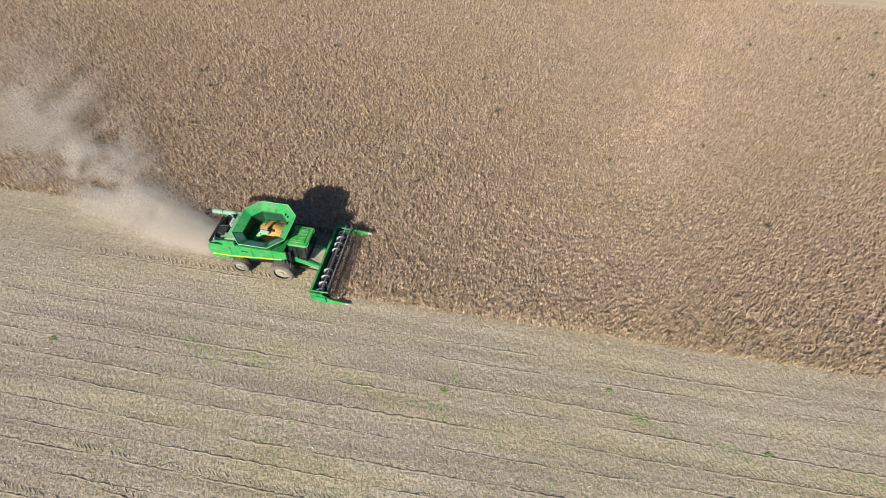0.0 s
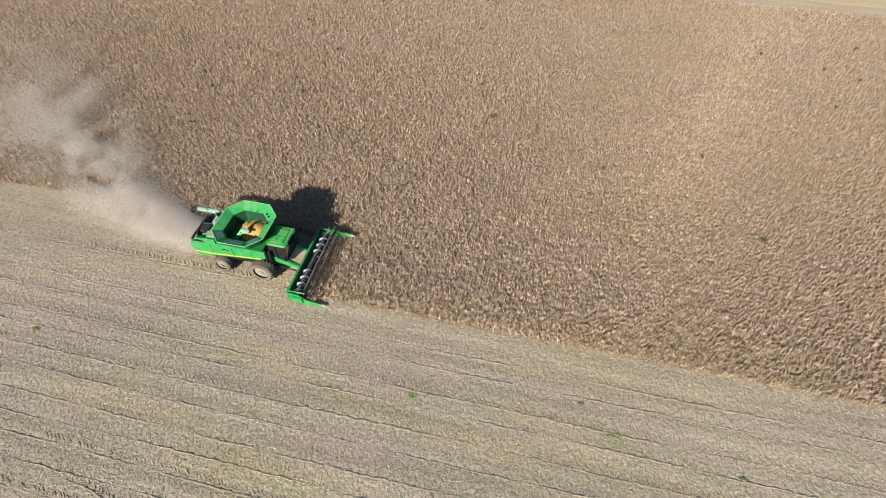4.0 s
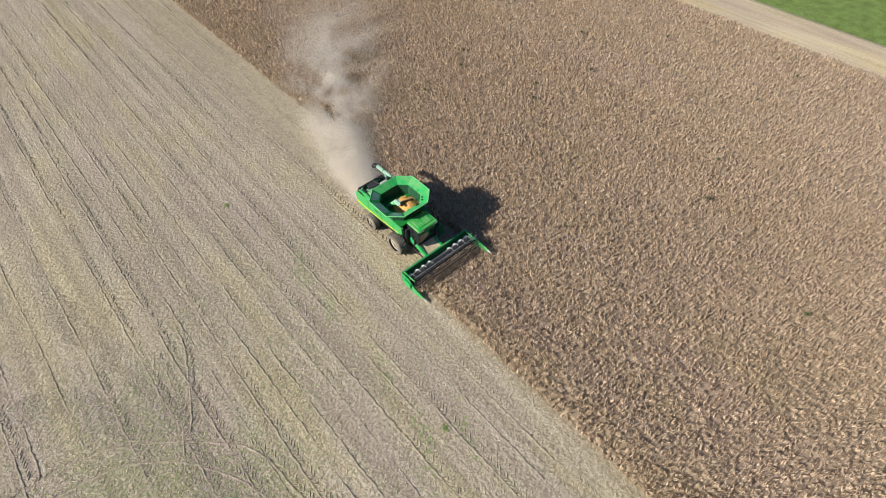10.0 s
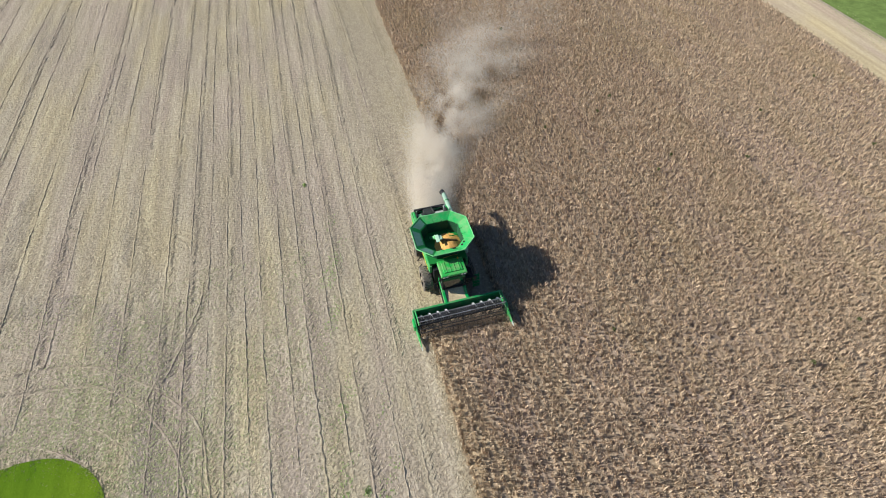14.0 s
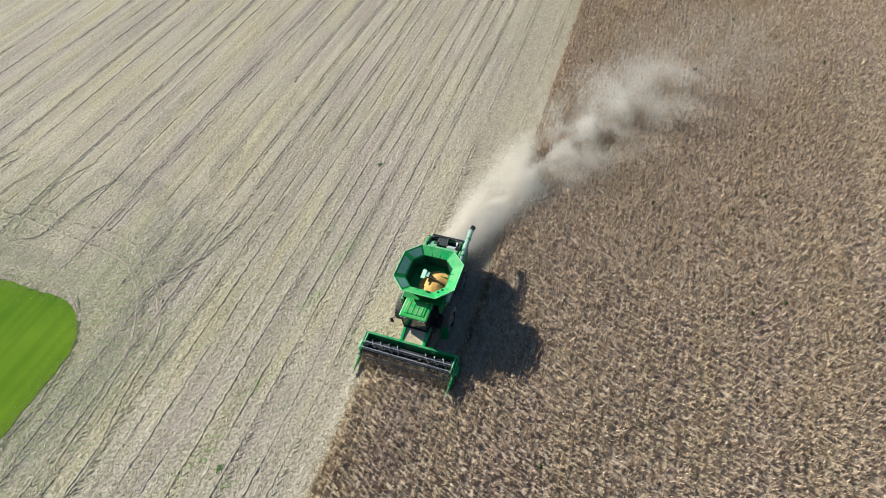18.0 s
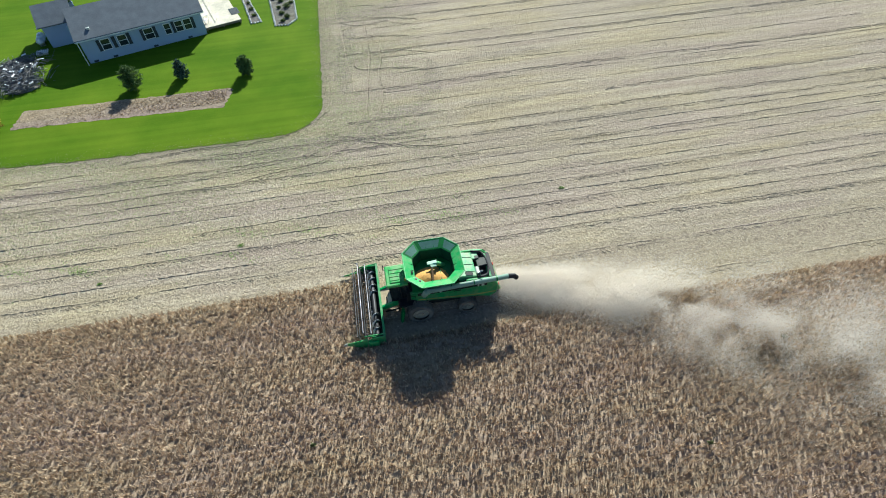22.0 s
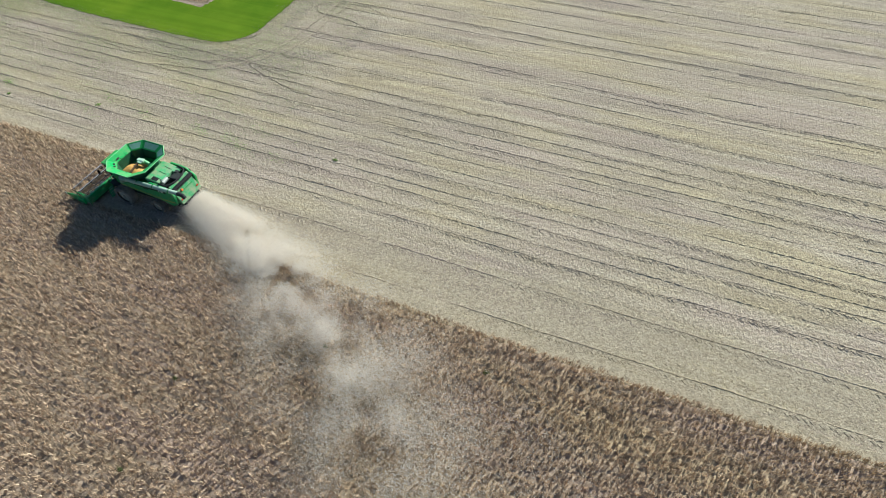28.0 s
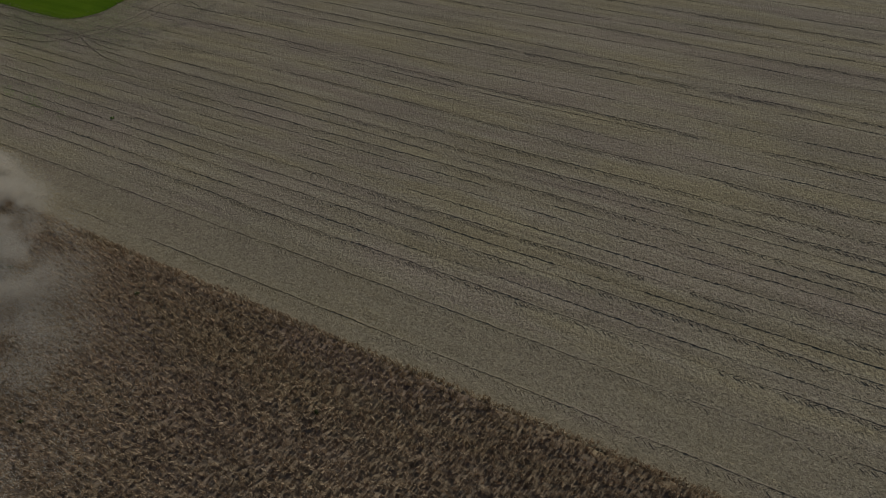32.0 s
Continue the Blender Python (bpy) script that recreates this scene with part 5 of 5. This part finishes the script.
for x, ya, yb, zb, zt in ((0.07, 0, -8.8, 2.9, 4.55), (13.2, 0, -8.8, 2.9, 4.55), (16.92, -6.7, -12.4, 2.7, 3.9)):
    bm = B()
    ym = (ya + yb) / 2
    hull(bm, [(x - 0.06, ya, zb), (x - 0.06, yb, zb), (x - 0.06, ym, zt)], [(x + 0.06, ya, zb), (x + 0.06, yb, zb), (x + 0.06, ym, zt)])
    part("gable", bm, SIDING, house, "pale blue gable")
roof = gable_roof(0, 13.3, 0, -8.8, 2.95, 4.65, SHINGLE)
wing_roof = gable_roof(13.75, 17.0, -6.7, -12.4, 2.75, 4.0, SHINGLE)
bm = B()
box(bm, (17.43, -9.5, 2.62), (0.06, 6.4, 0.14))
part("rake_board", bm, TRIM, wing_roof, "white rake board")
gable_roof(3.1, 9.5, -4.6, -15.3, 2.95, 4.6, PALE_SHINGLE, "y")
bm = B()
box(bm, (11.9, -0.9, 3.42), (0.35, 0.3, 0.3), 0.02)
part("roof_vent", bm, PALE_METAL, roof)
bm = B()
box(bm, (1.3, -3.4, 4.4), (0.3, 0.25, 0.22), 0.02)
part("roof_vent", bm, TRIM, roof)
bm = B()
box(bm, (6.65, 0.42, 2.76), (14.1, 0.1, 0.12), 0.02)
part("gutter", bm, TRIM, roof, "white gutter")
for x, w in ((10.85, 0.95), (9.05, 0.95), (6.15, 1.0), (4.05, 0.7), (2.75, 0.85), (1.75, 0.85)):
    win = new("window")
    win.parent = house
    win.location = (x, 0.03, 1.75)
    bm = B()
    for s in (-1, 1):
        box(bm, (s * w / 2, 0.03, 0), (0.07, 0.08, 1.25))
        box(bm, (0, 0.03, s * 0.6), (w, 0.08, 0.07))
    box(bm, (0, 0.03, 0), (w, 0.06, 0.05))
    part("window_frame", bm, TRIM, win, "white window frame")
    for z in (-0.3, 0.3):
        bm = B()
        box(bm, (0, 0.015, z), (w - 0.06, 0.02, 0.56))
        part("pane", bm, PANE, win)
for x in (11.55, 9.95, 8.35, 6.85, 5.45, 3.35, 1.12):
    bm = B()
    box(bm, (x, 0.06, 1.75), (0.36, 0.05, 1.3), 0.01)
    for i in range(6):
        box(bm, (x, 0.09, 1.22 + i * 0.21), (0.28, 0.02, 0.05))
    part("shutter", bm, SHUTTER, house, "dark slatted shutter")
bm = B()
box(bm, (14.1, -6.64, 1.05), (0.95, 0.06, 2.05), 0.01)
part("door", bm, grain_material("pale_blue_door", (0.45, 0.58, 0.66), 0.08, 3, 0.5), house, "pale blue door")
bm = B()
rod(bm, (13.5, 0.3, 0), (13.5, 0.3, 2.75), 0.05, 8)
part("downspout", bm, TRIM, house, "white downspout")
for x in (2.0, 6.0, 10.5, 12.6):
    bm = B()
    box(bm, (x, 0.012, 0.2), (0.5, 0.03, 0.25))
    part("foundation_vent", bm, SHUTTER, house)

# deck beside the house
deck = thing("deck", "raised pale wooden deck with a low inner rail", "deck", (19.1 + LX, -45.1, 0.0), 18.4)
bm = B()
box(bm, (-2.25, 0, 0), (4.3, 0.16, 0.04))
pm = bpy.data.meshes.new("plank")
bm.to_mesh(pm)
bm.free()
pm.materials.append(PLANK)
for i in range(56):
    p = new("plank", pm)
    p.parent = deck
    p.location = (rng.uniform(-0.01, 0.01), -0.6 - i * 0.175, 0.5)
bm = B()
for x in (-4.3, -2.2, -0.2):
    for y in (-0.65, -5.5, -10.2):
        box(bm, (x, y, 0.24), (0.14, 0.14, 0.48))
for y in (-0.52, -10.35):
    box(bm, (-2.25, y, 0.36), (4.3, 0.05, 0.24))
box(bm, (-4.42, -5.4, 0.36), (0.05, 9.8, 0.24))
part("deck_frame", bm, BED, deck, "shaded deck skirt")
bm = B()
box(bm, (-1.7, -5.6, 0.85), (0.06, 7.8, 0.05))
for y in (-2.0, -4.5, -7.0, -9.3):
    box(bm, (-1.7, y, 0.68), (0.06, 0.06, 0.34))
part("inner_rail", bm, PLANK, deck)
bench = thing("dark_mat", "dark slatted mat lying on the deck", "mat", (16.15 + LX, -49.5, 0.53), 18.4)
for i in range(7):
    bm = B()
    box(bm, (0, -0.9 + i * 0.28, 0.02), (1.1, 0.2, 0.04))
    part("slat", bm, SHUTTER, bench)
for dx, dy, w, h in ((-0.5, -2.0, 0.5, 0.8), (-0.6, -3.4, 0.6, 0.5)):
    cth = math.cos(radians(18.4))
    sth = math.sin(radians(18.4))
    g = thing("deck_chair", "pale grey garden chair on the deck", "chair", (19.1 + LX + dx * cth - dy * sth, -45.1 + dx * sth + dy * cth, 0.52), 18.4, "garden chairs")
    bm = B()
    box(bm, (0, 0, 0.38), (w, 0.5, 0.05), 0.01)
    part("seat", bm, TRIM, g)
    bm = B()
    box(bm, (w / 2, 0, 0.65), (0.05, 0.5, 0.5), 0.01)
    part("backrest", bm, TRIM, g)
    for sx in (-1, 1):
        for sy in (-1, 1):
            bm = B()
            box(bm, (sx * (w / 2 - 0.04), sy * 0.21, 0.18), (0.05, 0.05, 0.37))
            part("leg", bm, TRIM, g)


def brush_pile(name, label, x, y, ang, length, width, k, light):
    """Heap of branches and boards."""
    t = thing(name, label, "brush pile", (x, y, 0.0), ang)
    bm = B()
    for i in range(k):
        q = rng.uniform(-0.5, 0.5)
        c = Vector((q * length, rng.normal(0, width * 0.28), 0.15 + rng.uniform(0, 0.75) * (1 - abs(q))))
        d = Vector((rng.normal(0, 1), rng.normal(0, 1), rng.normal(0, 0.3))).normalized() * rng.uniform(0.25, 0.7)
        a, b = c - d, c + d
        a.z, b.z = max(a.z, 0.04), max(b.z, 0.04)
        rod(bm, a, b, rng.uniform(0.02, 0.065), 4, 0.02)
    part("brushwood", bm, grain_material("grey_branches", (0.17, 0.17, 0.175), 0.6, 8, 0.9), t, "tangled grey branches")["kind"] = "stuff"
    bm = B()
    rr2 = 14
    for i in range(rr2):
        q = (i + 0.5) / rr2 - 0.5
        bmesh.ops.create_icosphere(bm, subdivisions=1, radius=1, matrix=Matrix.Translation((q * length, rng.normal(0, 0.15), 0.05)) @ Matrix.Diagonal((length * 0.07, width * 0.32, 0.42 * (1.1 - abs(q)), 1)))
    part("heap", bm, MULCH, t, "dark heap under the branches")
    for i in range(light):
        bm = B()
        box(bm, (0, 0, 0), (rng.uniform(0.4, 1.0), rng.uniform(0.12, 0.3), 0.05), 0.01)
        o = part("board", bm, TRIM, t, "pale scrap board")
        o.location = (rng.uniform(-0.45, 0.45) * length, rng.normal(0, width * 0.25), rng.uniform(0.55, 0.85))
        o.rotation_euler = (rng.normal(0, 0.25), rng.normal(0, 0.25), rng.uniform(0, 3))
    return t


brush_pile("brush_pile", "heap of grey branches and pale boards on the lawn", 39.2 + LX, -39.8, -62, 8.2, 4.8, 1000, 22)
tank = thing("gas_tank", "white gas tank on feet by the house corner", "gas tank", (38.9 + LX, -47.6, 0.0), 104)
bm = B()
rod(bm, (-0.85, 0, 0.7), (0.85, 0, 0.7), 0.45, 20)
for s in (-1, 1):
    rod(bm, (s * 0.85, 0, 0.7), (s * 1.12, 0, 0.7), 0.45, 20, 0.15)
body = part("shell", bm, TRIM, tank, "white steel shell", True)
bm = B()
rod(bm, (0, 0, 1.12), (0, 0, 1.3), 0.16, 14)
part("valve_dome", bm, TRIM, tank)
for s in (-1, 1):
    bm = B()
    box(bm, (s * 0.6, 0, 0.15), (0.12, 0.6, 0.32))
    part("foot", bm, STEEL, tank)
pallet = thing("pallet", "pale weathered pallet leaning beside the brush heap", "pallet", (38.2 + LX, -45.0, 0.12), 15)
for i in range(6):
    bm = B()
    box(bm, (-0.55 + i * 0.22, 0, 0.13), (0.13, 1.15, 0.03), 0.005)
    part("slat", bm, TRIM, pallet)
for y in (-0.5, 0, 0.5):
    bm = B()
    box(bm, (0, y, 0.0), (1.25, 0.08, 0.22))
    part("runner", bm, PLANK, pallet)
mail = thing("roadside_box", "small white-topped box beside the road", "box", (54.6 + LX, -28.9, 0.0), 30)
bm = B()
box(bm, (0, 0, 0.35), (0.8, 0.55, 0.7), 0.03)
part("body", bm, SHUTTER, mail, "dark box body")
bm = B()
box(bm, (0, 0, 0.76), (0.9, 0.62, 0.1), 0.04)
part("lid", bm, TRIM, mail, "white lid")
bm = B()
box(bm, (0.44, 0, 0.4), (0.06, 0.3, 0.3), 0.01)
part("front_plate", bm, TRIM, mail)
feeder = thing("bird_feeder", "small yellow feeder on a post behind the house", "bird feeder", (17.8 + LX, -59.5, 0.0))
bm = B()
rod(bm, (0, 0, 0), (0, 0, 1.4), 0.04, 8)
part("post", bm, BARK, feeder)
bm = B()
box(bm, (0, 0, 1.5), (0.4, 0.4, 0.3), 0.02)
part("feed_box", bm, YELLOW, feeder)

# scrap and stones beyond the field lane
def scrap_heap():
    t = thing("scrap_heap", "heap of white stones, pale boards and scrap beyond the lane", "scrap heap", (25.4, 58.4, 0.0), 3)
    for i in range(150):
        s = new("stone", RUBBLE_ME if i % 9 else STONE_ME)
        s.parent = t
        x = rng.uniform(-5.5, 7.5)
        s.location = (x, rng.normal(0, 0.55) + 0.1 * x, 0.12 + rng.uniform(0, 0.3))
        s.rotation_euler = (rng.uniform(0, 3), rng.uniform(0, 3), rng.uniform(0, 6))
        q = rng.uniform(0.25, 0.6)
        s.scale = (q, q * 0.75, q * 0.6)
    for i in range(14):
        bm = B()
        box(bm, (0, 0, 0), (rng.uniform(0.7, 1.6), rng.uniform(0.3, 0.9), 0.09), 0.02)
        o = part("panel", bm, (PALE_METAL, SHUTTER, MULCH)[i % 3], t, "weathered scrap panel")
        o.location = (rng.uniform(-1.0, 7.5), rng.normal(0.4, 0.5), rng.uniform(0.35, 0.75))
        o.rotation_euler = (rng.normal(0, 0.5), rng.normal(0, 0.4), rng.uniform(0, 3))


scrap_heap()

# weeds in the stubble
for i, (x, y, r) in enumerate(((14, -8.0, 0.4), (26, -7.8, 0.5), (24, -6.2, 0.25), (33, -8.6, 0.3), (-12, -9.0, 0.3))):
    t = thing("weed", "green weed growing in the stubble", "weed", (x, y, 0.0), 0, "weeds")
    leaves("weed_leaves", (0, 0, 0.05), (r, r * 0.7, 0.05), 110, 0.05, WEED, t, 7)
def sprig_patches(x, y):
    near = np.exp(-((y + 8.2) / 1.5) ** 2) * np.clip(np.sin(x * 0.55) * np.sin(x * 0.21 + 2.0) * np.sin(y * 2.3 + x), 0, 1)
    return rng.uniform(0, 1, len(x)) < near


tagged(litter("green_sprigs", 26000, (-8, 44), (-12, -4.8), WEED, 0.05, 0.01, sprig_patches),
       "small green sprigs scattered in the stubble", "weeds", kind="stuff")
kw = 34
for i in range(kw):
    x, y = rng.uniform(-60, 55), rng.uniform(5, 44)
    t = thing("weed", "dark green weed standing up in the crop", "weed", (x, y, 0.0), 0, "crop weeds")
    leaves("weed_leaves", (0, 0, 0.66), (0.19, 0.16, 0.14), 90, 0.07, CROP_WEED, t, 4)
    bm = B()
    rod(bm, (0, 0, 0), (0, 0, 0.7), 0.02, 5, 0.01)
    part("stem", bm, BARK, t)
